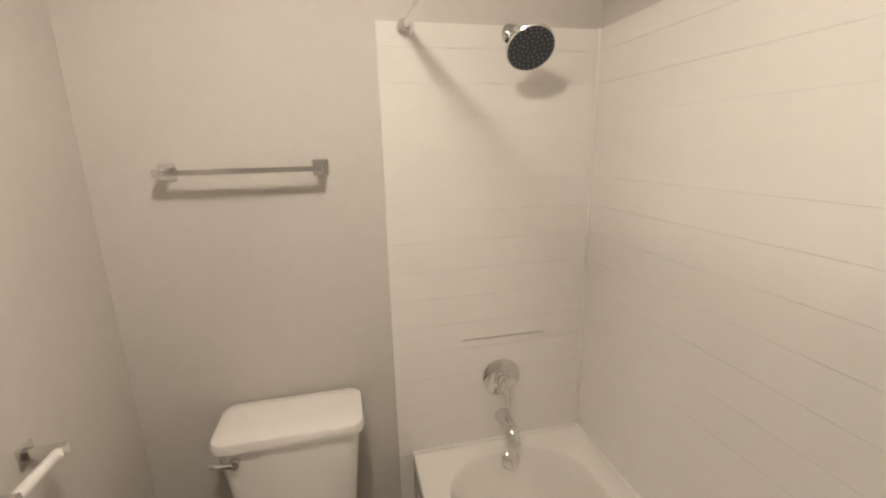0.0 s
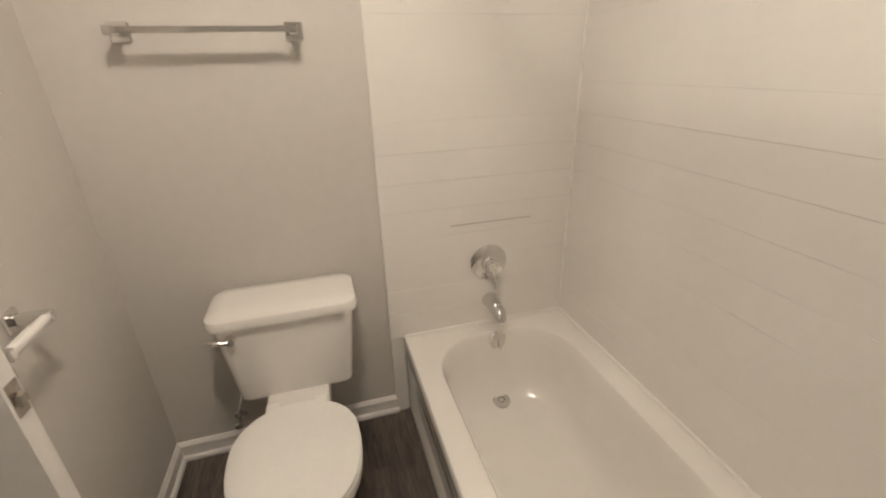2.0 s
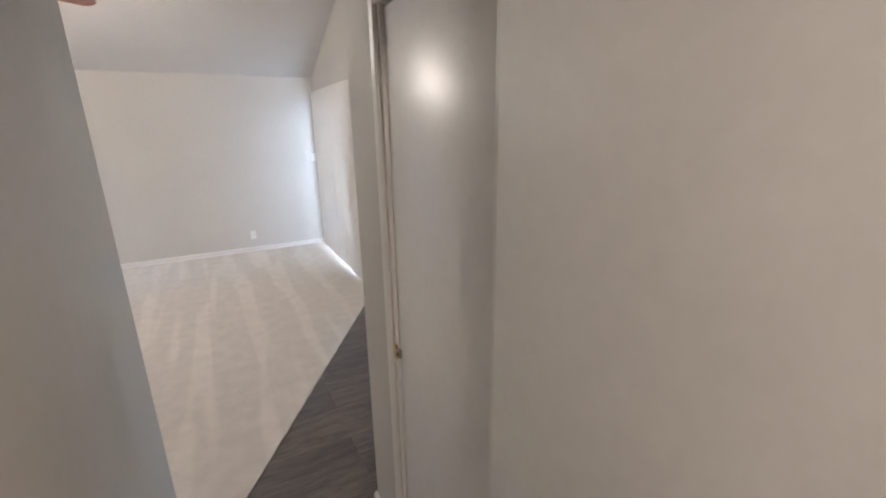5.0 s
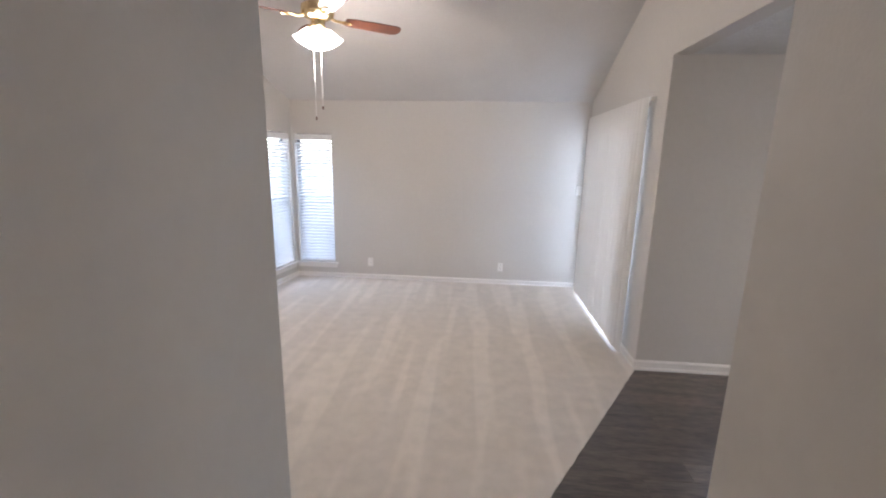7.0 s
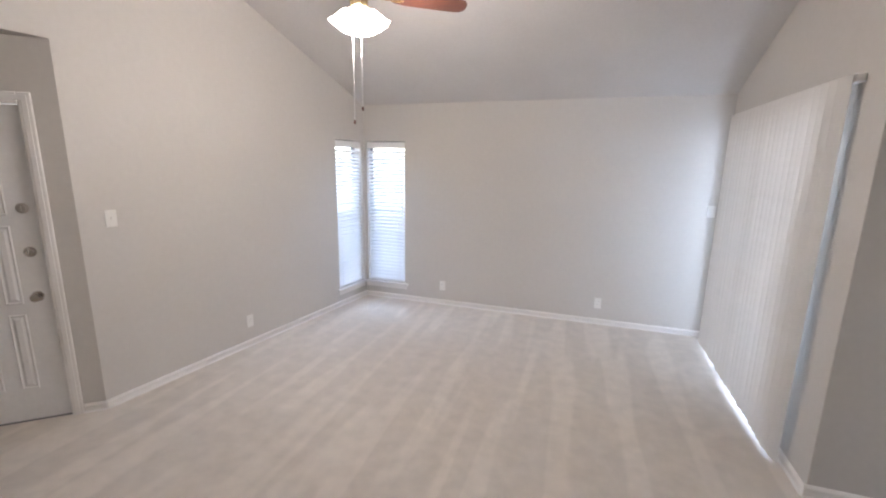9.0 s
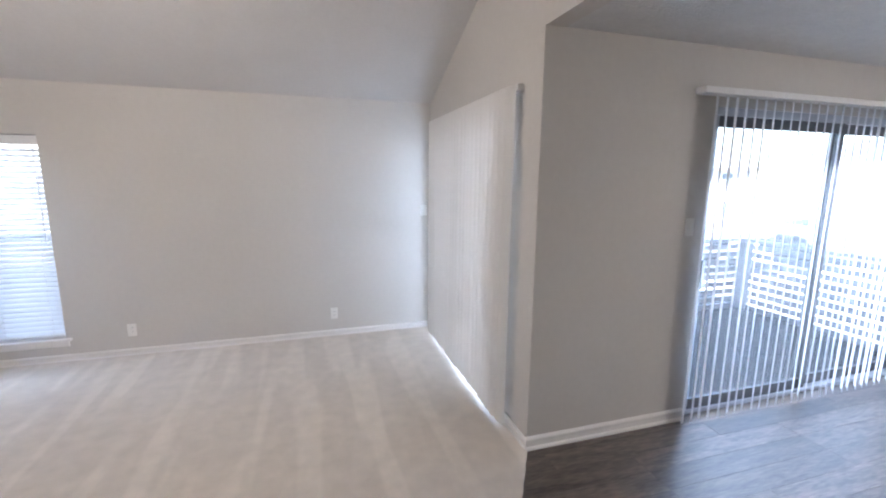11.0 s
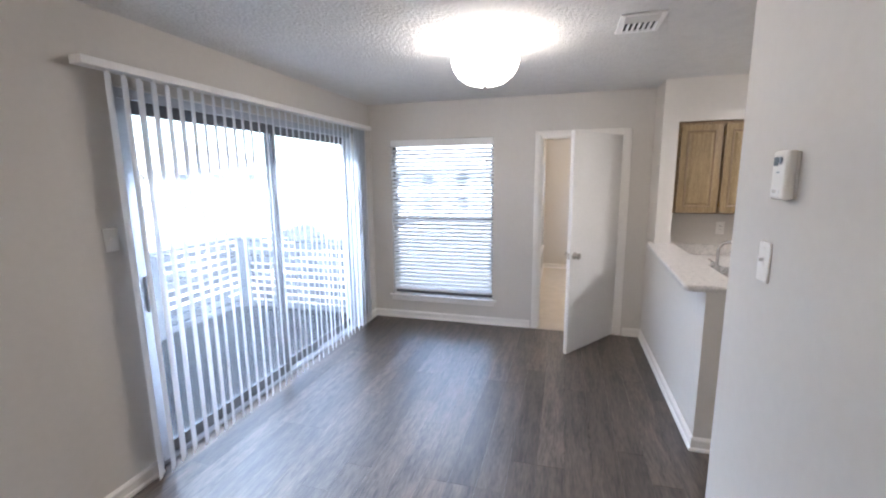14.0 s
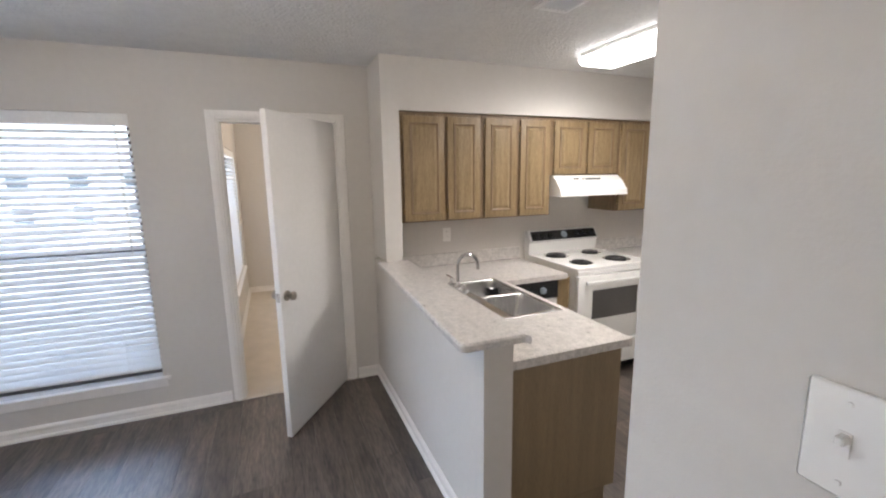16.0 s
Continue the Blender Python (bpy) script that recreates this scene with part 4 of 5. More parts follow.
part("shower_arm", sweep(bmesh.new(), [(-0.005, 0, 0), (-0.05, 0, 0.002), (-0.085, 0, -0.012), (-0.110, -0.001, -0.030)], 0.0105, 12), CHROME, v)
fd = Vector((-0.72, 0.05, -0.69)).normalized()
o = Vector((-0.105, 0, -0.026))
part("head_shell", lathe(bmesh.new(), [(0.013, 0.0), (0.017, 0.010), (0.016, 0.022), (0.024, 0.032), (0.052, 0.048), (0.066, 0.056), (0.068, 0.062), (0.065, 0.066)], o, fd, 32), CHROME, v)
face = part("nozzle_face", lathe(bmesh.new(), [(0.0635, 0.0655), (0.0635, 0.0675), (0.001, 0.0685)], o, fd, 32), DARKRUB, v, "dark rubber nozzle face")
bm = bmesh.new()
dd, uu, vv = basis(fd)
for rr_, nn in ((0.012, 6), (0.024, 11), (0.036, 16), (0.048, 21), (0.058, 25)):
    for k in range(nn):
        a = 2 * math.pi * k / nn + rr_ * 40
        lathe(bm, [(0.0017, 0), (0.0013, 0.0025)], o + dd * 0.0675 + uu * (rr_ * math.cos(a)) + vv * (rr_ * math.sin(a)), fd, 5)
part("nozzles", bm, NUB, face)
v = thing("shower_rod", pose(TX - 0.012, 0.085, 1.952), "straight chrome shower curtain rod over the tub", "curtain rod")
part("rod", sweep(bmesh.new(), [(0, 0, 0), (-1.513, 0, 0.0)], 0.0125, 14), CHROME, v)
for x, s in ((0.0, -1), (-1.513, 1)):
    part("rod_flange", lathe(bmesh.new(), [(0.028, 0), (0.028, 0.004), (0.024, 0.010), (0.015, 0.020), (0.014, 0.030)], (x, 0, 0), (s, 0, 0), 24), CHROME, v)

# towel bar
v = thing("towel_bar", pose(TX, 0.606, 1.528), "square chrome towel bar on the bathroom wall", "towel bar")
for y in (-0.225, 0.225):
    bm = boxed(-0.008, 0, y - 0.026, y + 0.026, -0.026, 0.026, bevel=0.003)
    box(bm, -0.092, -0.008, y - 0.012, y + 0.012, -0.012, 0.012, bevel=0.003)
    part("post", bm, CHROME, v)
part("bar", boxed(-0.094, -0.078, -0.215, 0.215, -0.008, 0.008, bevel=0.001), CHROME, v)

# paper holder
v = thing("toilet_paper_holder", pose(1.485, LY, 0.94), "chrome paper holder with a bare white roller", "paper holder")
for x in (-0.075, 0.075):
    bm = boxed(x - 0.024, x + 0.024, -0.008, 0, -0.026, 0.026, bevel=0.003)
    box(bm, x - 0.009, x + 0.009, -0.085, -0.008, -0.012, 0.014, bevel=0.003)
    part("post", bm, CHROME, v)
part("roller", lathe(bmesh.new(), [(0.008, -0.067), (0.012, -0.060), (0.013, 0.0), (0.012, 0.060), (0.008, 0.067)], (0, -0.072, 0.0), (1, 0, 0), 16), PLASTIC, v, "white plastic roller")

# bathroom ceiling light
v = thing("bath_ceiling_light", pose(0.98, 0.37, 2.445), "frosted glass dome ceiling light, lit warm", "ceiling light")
part("base_ring", lathe(bmesh.new(), [(0.13, 0), (0.13, -0.02), (0.12, -0.03)], seg=32), NICKEL, v)
d = part("dome", lathe(bmesh.new(), [(0.125, -0.030), (0.12, -0.055), (0.09, -0.085), (0.04, -0.10), (0.001, -0.102)], seg=32), LAMPGLASS, v)
d.visible_shadow = False


# ---- wall plates ----
def plate(m, label, kind, toggles=1):
    """A wall plate on the face y = 0, standing out to +y."""
    w = 0.070 if toggles == 1 else 0.115
    root = thing(kind, m, label, "light switch" if kind == "light_switch" else "outlet" if kind == "wall_outlet" else "wall plate")
    part("cover", boxed(-w / 2, w / 2, 0, 0.006, -0.0575, 0.0575, bevel=0.005, seg=3), PLASTIC, root)
    if kind == "light_switch":
        bm = boxed(-0.0055, 0.0055, 0.006, 0.007, -0.013, 0.013)
        part("toggle_slot", bm, TRIM, root)
        bm = boxed(-0.004, 0.004, 0.006, 0.018, 0.001, 0.011, bevel=0.0015)
        part("toggle", bm, PLASTIC, root)
    elif kind == "wall_outlet":
        for z in (-0.020, 0.020):
            o_ = part("socket", lathe(bmesh.new(), [(0.0165, 0.006), (0.0165, 0.0072), (0.001, 0.0073)], (0, 0, z), (0, 1, 0), 18), PLASTIC, root)
            bm = boxed(-0.0075, -0.0052, 0.0072, 0.0076, z - 0.001, z + 0.007)
            box(bm, 0.0052, 0.0075, 0.0072, 0.0076, z - 0.001, z + 0.006)
            part("slots", bm, SLOT, o_)
    for z in ((-0.042, 0.042) if kind != "wall_outlet" else (0.0,)):
        part("screw", lathe(bmesh.new(), [(0.003, 0.006), (0.0025, 0.0075)], (0, 0, z), (0, 1, 0), 8), PLASTIC, root)
    return root


UP = lambda x, y, z, rz: pose(x, y, z, 0, 0, rz)
plate(UP(-0.70, NORTH, 0.245, 180), "white duplex outlet low on the living room wall", "wall_outlet")
plate(UP(1.095, NORTH, 0.245, 180), "white duplex outlet low on the living room wall", "wall_outlet")
plate(UP(2.05, NORTH, 1.30, 180), "white switch plate beside the balcony door", "light_switch")
mw = along(W0, W1)
plate(mw @ pose(2.80, 0, 1.325), "white light switch by the entry door", "light_switch")
plate(mw @ pose(1.79, 0, 0.25), "white duplex outlet on the gable wall", "wall_outlet")
plate(UP(3.215, DINE_N, 1.35, 180), "white light switch beside the sliding door blind", "light_switch")
plate(UP(3.115, 2.575, 1.382, 0) @ Matrix.Diagonal((1.03, 1, 1.02, 1)), "white dimmer switch plate under the thermostat", "light_switch")
plate(UP(EAST, 1.735, 1.14, 90), "white outlet above the kitchen counter", "wall_outlet")

# thermostat
v = thing("thermostat", pose(3.020, 2.575, 1.634) @ Matrix.Diagonal((0.74, 1, 0.95, 1)), "white plastic digital thermostat on the wall", "thermostat")
part("wall_plate", boxed(-0.050, 0.050, 0, 0.006, -0.064, 0.064, bevel=0.004, seg=2), PLASTIC, v)
part("housing", boxed(-0.052, 0.052, 0.006, 0.032, -0.068, 0.068, bevel=0.012, seg=5), PLASTIC, v)
part("screen", boxed(0.006, 0.040, 0.0318, 0.0330, 0.026, 0.050, bevel=0.0005), LCD, v, "grey digital screen")
part("dial", lathe(bmesh.new(), [(0.010, 0.0315), (0.010, 0.0345), (0.008, 0.036), (0.001, 0.036)], (-0.014, 0, 0.040), (0, 1, 0), 18), NUB, v, "round grey button")
part("badge", boxed(-0.008, 0.014, 0.0318, 0.0324, 0.006, 0.010), NUB, v)
for x in (-0.018, 0.012, 0.030):
    part("slide_switch", boxed(x - 0.006, x + 0.006, 0.0315, 0.034, -0.050, -0.040, bevel=0.001), RAILWHITE, v)


# ---- living room: ceiling fan ----
def ceiling_fan(m, drop, turn):
    root = thing("ceiling_fan", m, "brass ceiling fan with cherry blades and lit tulip shades", "ceiling fan")
    part("downrod", sweep(bmesh.new(), [(0, 0, 0.10), (0, 0, drop)], 0.012, 12), BRASS, root)
    part("canopy", lathe(bmesh.new(), [(0.02, drop - 0.07), (0.05, drop - 0.05), (0.068, drop - 0.01), (0.07, drop + 0.03)], seg=28), BRASS, root)
    part("motor_housing", lathe(bmesh.new(), [(0.03, 0.135), (0.085, 0.12), (0.115, 0.09), (0.118, 0.045), (0.10, 0.02), (0.07, 0.005), (0.055, 0.0)], seg=36), BRASS, root)
    part("switch_housing", lathe(bmesh.new(), [(0.050, 0.0), (0.052, -0.02), (0.048, -0.045), (0.030, -0.065), (0.02, -0.072)], seg=28), BRASS, root)
    for k in range(4):
        a = pose(0, 0, 0, 0, 0, turn + 90 * k)
        bm = bmesh.new()
        pts = [(0.20, 0.045), (0.26, 0.058), (0.45, 0.064), (0.58, 0.066), (0.615, 0.058), (0.635, 0.035), (0.64, 0.0)]
        outl = pts + [(x, -y) for x, y in reversed(pts[:-1])]
        lo_, hi_ = [bm.verts.new((x, y, -0.003)) for x, y in outl], [bm.verts.new((x, y, 0.003)) for x, y in outl]
        skin(bm, [lo_, hi_])
        bm.transform(a @ pose(0, 0, 0.022, -12, 0, 0))
        blade = part("blade", bm, BLADE, root, "cherry wood fan blade")
        bm = sweep(bmesh.new(), [(0.085, 0, 0.035), (0.13, 0, 0.016), (0.17, 0, 0.016)], [0.012, 0.010, 0.012], 8)
        for y in (-0.022, 0.022):
            sweep(bm, [(0.165, 0, 0.016), (0.19, y, 0.014), (0.235, y * 0.9, 0.014), (0.255, 0, 0.014)], 0.006, 6)
        bm.transform(a)
        part("blade_iron", bm, BRASS, blade, "brass scroll blade iron")
    for k in range(4):
        a = pose(0, 0, 0, 0, 0, 25 + 90 * k)
        bm = sweep(bmesh.new(), [(0.02, 0, -0.045), (0.05, 0, -0.050), (0.066, 0, -0.062)], 0.008, 8)
        bm.transform(a)
        arm = part("lamp_arm", bm, BRASS, root)
        bm = bmesh.new()
        ax, rings = Vector((0.52, 0, -0.85)).normalized(), []
        d_, u_, v_ = basis(ax)
        for r, h in ((0.018, 0.0), (0.028, 0.012), (0.040, 0.040), (0.050, 0.075), (0.060, 0.095), (0.066, 0.105)):
            scal = 1 + (0.10 if h > 0.09 else 0.04 if h > 0.06 else 0)
            rings.append([bm.verts.new(Vector((0.060, 0, -0.062)) + d_ * h + (u_ * math.cos(q) + v_ * math.sin(q)) * r * (1 + (scal - 1) * math.cos(8 * q)))
                          for q in (2 * math.pi * i / 32 for i in range(32))])
        skin(bm, rings, cap=False)
        bmesh.ops.solidify(bm, geom=bm.faces[:], thickness=0.003)
        bm.transform(a)
        s_ = part("tulip_shade", bm, FANGLASS, arm, "lit scalloped glass shade")
        s_.visible_shadow = False
    for x, y, n_ in ((-0.030, -0.025, 0.66), (0.022, -0.020, 0.585)):
        bm = sweep(bmesh.new(), [(x, y, -0.06), (x, y, -n_)], 0.0032, 6)
        c_ = part("pull_chain", bm, RAILWHITE, root, "long pull chain")
        part("chain_fob", lathe(bmesh.new(), [(0.002, 0.0), (0.007, -0.006), (0.007, -0.020), (0.002, -0.026)], (x, y, -n_), seg=10), BLADE, c_)
    return root


FAN = (-0.41, 5.14)
ceiling_fan(pose(*FAN, 2.63), VAULT(FAN[1]) - 2.63, 35)


# ---- dining: ceiling light, vents ----
v = thing("dining_ceiling_light", pose(4.34, 3.64, 2.44), "frosted glass bowl ceiling light, lit", "ceiling light")
part("canopy", lathe(bmesh.new(), [(0.09, 0), (0.088, -0.012), (0.06, -0.022), (0.014, -0.026)], seg=32), NICKEL, v)
part("stem", sweep(bmesh.new(), [(0, 0, -0.024), (0, 0, -0.26)], 0.007, 10), NICKEL, v)
bm = bmesh.new()
prof = [(0.001, -0.262), (0.06, -0.258), (0.12, -0.240), (0.165, -0.205), (0.192, -0.165), (0.203, -0.125), (0.206, -0.118), (0.200, -0.122), (0.186, -0.165), (0.160, -0.200), (0.118, -0.233), (0.06, -0.250), (0.001, -0.254)]
lathe(bm, prof, seg=48, cap=False)
b_ = part("bowl_shade", bm, LAMPGLASS, v, "frosted glass bowl")
b_.visible_shadow = False
part("finial", lathe(bmesh.new(), [(0.004, -0.256), (0.012, -0.262), (0.012, -0.268), (0.005, -0.278), (0.001, -0.280)], seg=16), NICKEL, v)


def ceiling_vent(m, sx, sy, label):
    root = thing("ceiling_vent", m, label, "vent")
    part("backing", boxed(-sx / 2 + 0.02, sx / 2 - 0.02, -sy / 2 + 0.02, sy / 2 - 0.02, -0.002, 0.0), SLOT, root)
    for x0, x1, y0, y1 in ((-sx / 2, sx / 2, -sy / 2, -sy / 2 + 0.03), (-sx / 2, sx / 2, sy / 2 - 0.03, sy / 2), (-sx / 2, -sx / 2 + 0.03, -sy / 2 + 0.03, sy / 2 - 0.03), (sx / 2 - 0.03, sx / 2, -sy / 2 + 0.03, sy / 2 - 0.03)):
        part("frame", boxed(x0, x1, y0, y1, -0.010, 0.0, bevel=0.003), RAILWHITE, root)
    x0, x1, y0, y1 = -sx / 2 + 0.028, sx / 2 - 0.028, -sy / 2 + 0.028, sy / 2 - 0.028
    for k in range(3):
        bm = boxed(-0.011, 0.011, y0, y1, -0.0008, 0.0008)
        bm.transform(pose(x0 + 0.012 + k * 0.033, 0, -0.007, 0, 48, 0))
        part("slat", bm, RAILWHITE, root)
    n_ = int((y1 - y0) / 0.024)
    for k in range(n_ + 1):
        bm = boxed(x0 + 0.092, x1, -0.0075, 0.0075, -0.0008, 0.0008)
        bm.transform(pose(0, y0 + (y1 - y0) * k / n_, -0.007, 50, 0, 0))
        part("slat", bm, RAILWHITE, root)
    return root


ceiling_vent(pose(4.29, 2.80, 2.44), 0.30, 0.22, "white slatted ceiling air vent in the dining area")
ceiling_vent(pose(4.66, 1.75, 2.44), 0.30, 0.20, "white slatted ceiling air vent in the kitchen")


# ---- kitchen ----
def raised_door(root, x, y0, y1, z0, z1, knob_side=0):
    """A cabinet door on the plane x, towards -x, with a raised and grooved field."""
    t = 0.020
    d_ = part("door", boxed(x - t, x, y0, y1, z0, z1, bevel=0.005, seg=2), OAK, root, "oak raised-panel cabinet door")
    bm2 = bmesh.new()
    loops = [[bm2.verts.new((xx, y, z)) for y, z in ((y0 + i, z0 + i), (y1 - i, z0 + i), (y1 - i, z1 - i), (y0 + i, z1 - i))] for i, xx in
             ((0.046, x - t - 0.0012), (0.050, x - t - 0.007), (0.056, x - t - 0.005), (0.064, x - t - 0.0012))]
    skin(bm2, loops, cap=False)
    part("bead", bm2, OAKDARK, d_, smooth=False)
    bm = bmesh.new()
    loops = [[bm.verts.new((xx, y, z)) for y, z in ((y0 + i, z0 + i), (y1 - i, z0 + i), (y1 - i, z1 - i), (y0 + i, z1 - i))] for i, xx in
             ((0.064, x - t - 0.0010), (0.084, x - t - 0.010), (0.088, x - t - 0.010))]
    skin(bm, loops, cap=False)
    bm.faces.new(loops[-1])
    part("raised_panel", bm, OAK, d_, smooth=False)
    return d_


def wall_cabinet(y0, y1, z0, z1, doors, label):
    root = thing("wall_cabinet", pose(0, 0, 0), label, "cabinet", "kitchen wall cabinets")
    part("body", boxed(5.862, EAST - 0.002, y0 + 0.0005, y1 - 0.0005, z0, z1), OAKDARK, root)
    for a, b in doors:
        raised_door(root, 5.860, a, b, z0 + 0.012, z1 - 0.030)
        for z in (z0 + 0.08, z1 - 0.10):
            part("hinge", sweep(bmesh.new(), [(5.852, b + 0.004, z - 0.022), (5.852, b + 0.004, z + 0.022)], 0.004, 6), BRASS, root)
    return root


wall_cabinet(1.585, 2.234, 1.300, 2.084, ((1.895, 2.205), (1.605, 1.870)), "oak wall cabinet with two raised-panel doors beside the wing wall")
wall_cabinet(0.955, 1.584, 1.300, 2.084, ((1.285, 1.560), (0.975, 1.250)), "oak wall cabinet with two raised-panel doors above the counter")
wall_cabinet(0.255, 0.954, 1.622, 2.084, ((0.615, 0.930), (0.280, 0.590)), "short oak wall cabinet above the range hood")
wall_cabinet(-0.40, 0.254, 1.300, 2.084, ((-0.085, 0.235), (-0.38, -0.11)), "oak wall cabinet past the range hood")

# range hood
v = thing("range_hood", pose(0, 0, 0), "white enamel range hood with slotted vent grille", "range hood")
bm = bmesh.new()
prof = [(EAST - 0.003, 1.620), (5.84, 1.620), (5.78, 1.575), (5.72, 1.500), (5.715, 1.455), (EAST - 0.003, 1.455)]
skin(bm, [[bm.verts.new((x, y, z)) for x, z in prof] for y in (0.262, 0.948)])
part("hood_shell", bm, APPL, v, smooth=False)
grille = part("grille", boxed(5.7790, 5.803, 0.50, 0.68, 1.583, 1.602), PLASTIC, v)
grille.matrix_basis = Matrix.Translation((-0.004, 0, 0))
for k in range(7):
    part("grille_slot", boxed(5.770, 5.776, 0.512 + k * 0.023, 0.524 + k * 0.023, 1.584, 1.600), SLOT, v)
part("badge", boxed(5.768, 5.776, 0.735, 0.79, 1.590, 1.598), BLACKGL, v)
part("lamp_lens", boxed(5.80, 5.95, 0.50, 0.70, 1.449, 1.4555, bevel=0.002), PLASTIC, v)


def stove():
    y0, y1, xf = 0.258, 1.014, 5.46
    root = thing("electric_stove", pose(0, -0.045, 0), "white electric coil range with black control panel", "stove")
    part("body", boxed(xf + 0.02, EAST - 0.01, y0 + 0.004, y1 - 0.004, 0.07, 0.895), APPL, root)
    part("base_plinth", boxed(xf + 0.06, EAST - 0.02, y0 + 0.02, y1 - 0.02, 0.0, 0.07), SLOT, root)
    part("cooktop", boxed(xf - 0.004, EAST - 0.08, y0, y1, 0.895, 0.918, bevel=0.006, seg=2), APPL, root)
    bm = bmesh.new()
    prof = [(EAST - 0.080, 0.90), (EAST - 0.095, 1.02), (EAST - 0.115, 1.035), (EAST - 0.060, 1.125), (EAST - 0.012, 1.125), (EAST - 0.012, 0.90)]
    skin(bm, [[bm.verts.new((x, y, z)) for x, z in prof] for y in (y0, y1)])
    back = part("backguard", bm, APPL, root, smooth=False)
    tilt = Matrix.Translation((EAST - 0.0915, 0, 1.078)) @ Matrix.Rotation(radians(31.5), 4, "Y")
    bm = boxed(-0.004, 0.0, y0 + 0.02, y1 - 0.02, -0.046, 0.046)
    bm.transform(tilt)
    part("control_panel", bm, BLACKGL, back, "black glass control panel")
    for k, y in enumerate((0.33, 0.41, 0.49, 0.79, 0.87, 0.95)):
        bm = lathe(bmesh.new(), [(0.026, 0.004), (0.026, 0.012), (0.020, 0.016), (0.018, 0.028), (0.001, 0.030)], (0, y, 0), (-1, 0, 0), 18)
        box(bm, -0.034, -0.028, y - 0.003, y + 0.003, -0.018, 0.018)
        bm.transform(tilt)
        part("burner_knob", bm, BLACKGL, back, "black burner knob")
    bm = lathe(bmesh.new(), [(0.034, 0.004), (0.034, 0.006), (0.030, 0.007)], (0, 0.64, 0), (-1, 0, 0), 22)
    bm.transform(tilt)
    part("clock_dial", bm, NUB, back)
    for x, y, r in ((5.64, 0.46, 0.098), (5.96, 0.46, 0.080), (5.64, 0.83, 0.080), (5.96, 0.83, 0.098)):
        bm = lathe(bmesh.new(), [(r + 0.016, 0.918), (r + 0.016, 0.921), (r + 0.004, 0.9205), (r * 0.5, 0.9185)], (x, y, 0), seg=28)
        pan = part("drip_pan", bm, CHROME, root, "chrome drip pan")
        bm = bmesh.new()
        turns = 3.5
        pts = [(x + (0.016 + (r - 0.02) * k / 90) * math.cos(2 * math.pi * turns * k / 90), y + (0.016 + (r - 0.02) * k / 90) * math.sin(2 * math.pi * turns * k / 90), 0.927) for k in range(91)]
        sweep(bm, pts, 0.0065, 6)
        part("coil", bm, COIL, pan, "black burner coil")
    d_ = part("oven_door", boxed(xf - 0.016, xf + 0.019, y0 + 0.006, y1 - 0.006, 0.30, 0.855, bevel=0.006, seg=2), APPL, root)
    part("oven_window", boxed(xf - 0.019, xf - 0.0155, 0.41, 0.87, 0.50, 0.735, bevel=0.001), OVENGL, d_, "dark oven window")
    bm = boxed(xf - 0.056, xf - 0.040, y0 + 0.06, y1 - 0.06, 0.792, 0.816, bevel=0.006, seg=2)
    for y in (y0 + 0.09, y1 - 0.09):
        box(bm, xf - 0.042, xf - 0.014, y - 0.012, y + 0.012, 0.796, 0.812, bevel=0.003)
    part("oven_handle", bm, APPL, d_)
    dr = part("storage_drawer", boxed(xf - 0.014, xf + 0.019, y0 + 0.006, y1 - 0.006, 0.085, 0.285, bevel=0.006, seg=2), APPL, root)
    part("drawer_grip", boxed(xf - 0.024, xf - 0.014, 0.46, 0.82, 0.255, 0.270, bevel=0.003), APPL, dr)
    part("trim_strip", boxed(xf - 0.010, xf + 0.020, y0 + 0.004, y1 - 0.004, 0.862, 0.893, bevel=0.003), APPL, root)
    return root


stove()

# counters
def slab(bm, x0, x1, y0, y1, z0, z1):
    return box(bm, x0, x1, y0, y1, z0, z1, bevel=0.008, seg=3)


v = thing("bar_countertop", pose(0, 0, 0), "speckled grey laminate breakfast bar top on the half wall", "countertop")
bm = bmesh.new()
cnr, z0_, z1_ = 0.03, 0.9965, 1.031
outl = [(4.245 + cnr, 2.195), (5.829, 2.195), (5.829, 2.425), (4.245 + cnr, 2.490)]
for k in range(1, 6):
    a = math.pi / 2 + math.pi / 2 * k / 6
    outl.append((4.245 + cnr + cnr * math.cos(a), 2.490 - cnr + cnr * math.sin(a)))
outl += [(4.245, 2.490 - cnr), (4.245, 2.215), (4.222, 2.20)]
rings = []
for ins, z in ((0.004, z0_), (0.0, z0_ + 0.006), (0.0, z1_ - 0.008), (0.006, z1_)):
    cx, cy = 5.0, 2.33
    rings.append([bm.verts.new((x + (ins if x < cx else -ins), y + (ins if y < cy else -ins), z)) for x, y in outl])
skin(bm, rings)
part("top", bm, LAMINATE, v)
v = thing("kitchen_countertop", pose(0, 0, 0), "speckled grey laminate kitchen counter with sink cutout", "countertop")
SX0, SX1, SY0, SY1 = 4.79, 5.60, 1.612, 1.985
bm = bmesh.new()
xs, ys = (4.335, SX0 + 0.02, 5.50, SX1 - 0.02, EAST - 0.002), (1.024, 1.575, SY0 + 0.02, SY1 - 0.02, 2.222)
grid = {(i, j): bm.verts.new((xs[i], ys[j], 0.842)) for i in range(5) for j in range(5) if j > 0 or i > 1}
for i in range(4):
    for j in range(4):
        if (j > 0 or i > 1) and not (j == 2 and i in (1, 2)):
            bm.faces.new((grid[i, j], grid[i + 1, j], grid[i + 1, j + 1], grid[i, j + 1]))
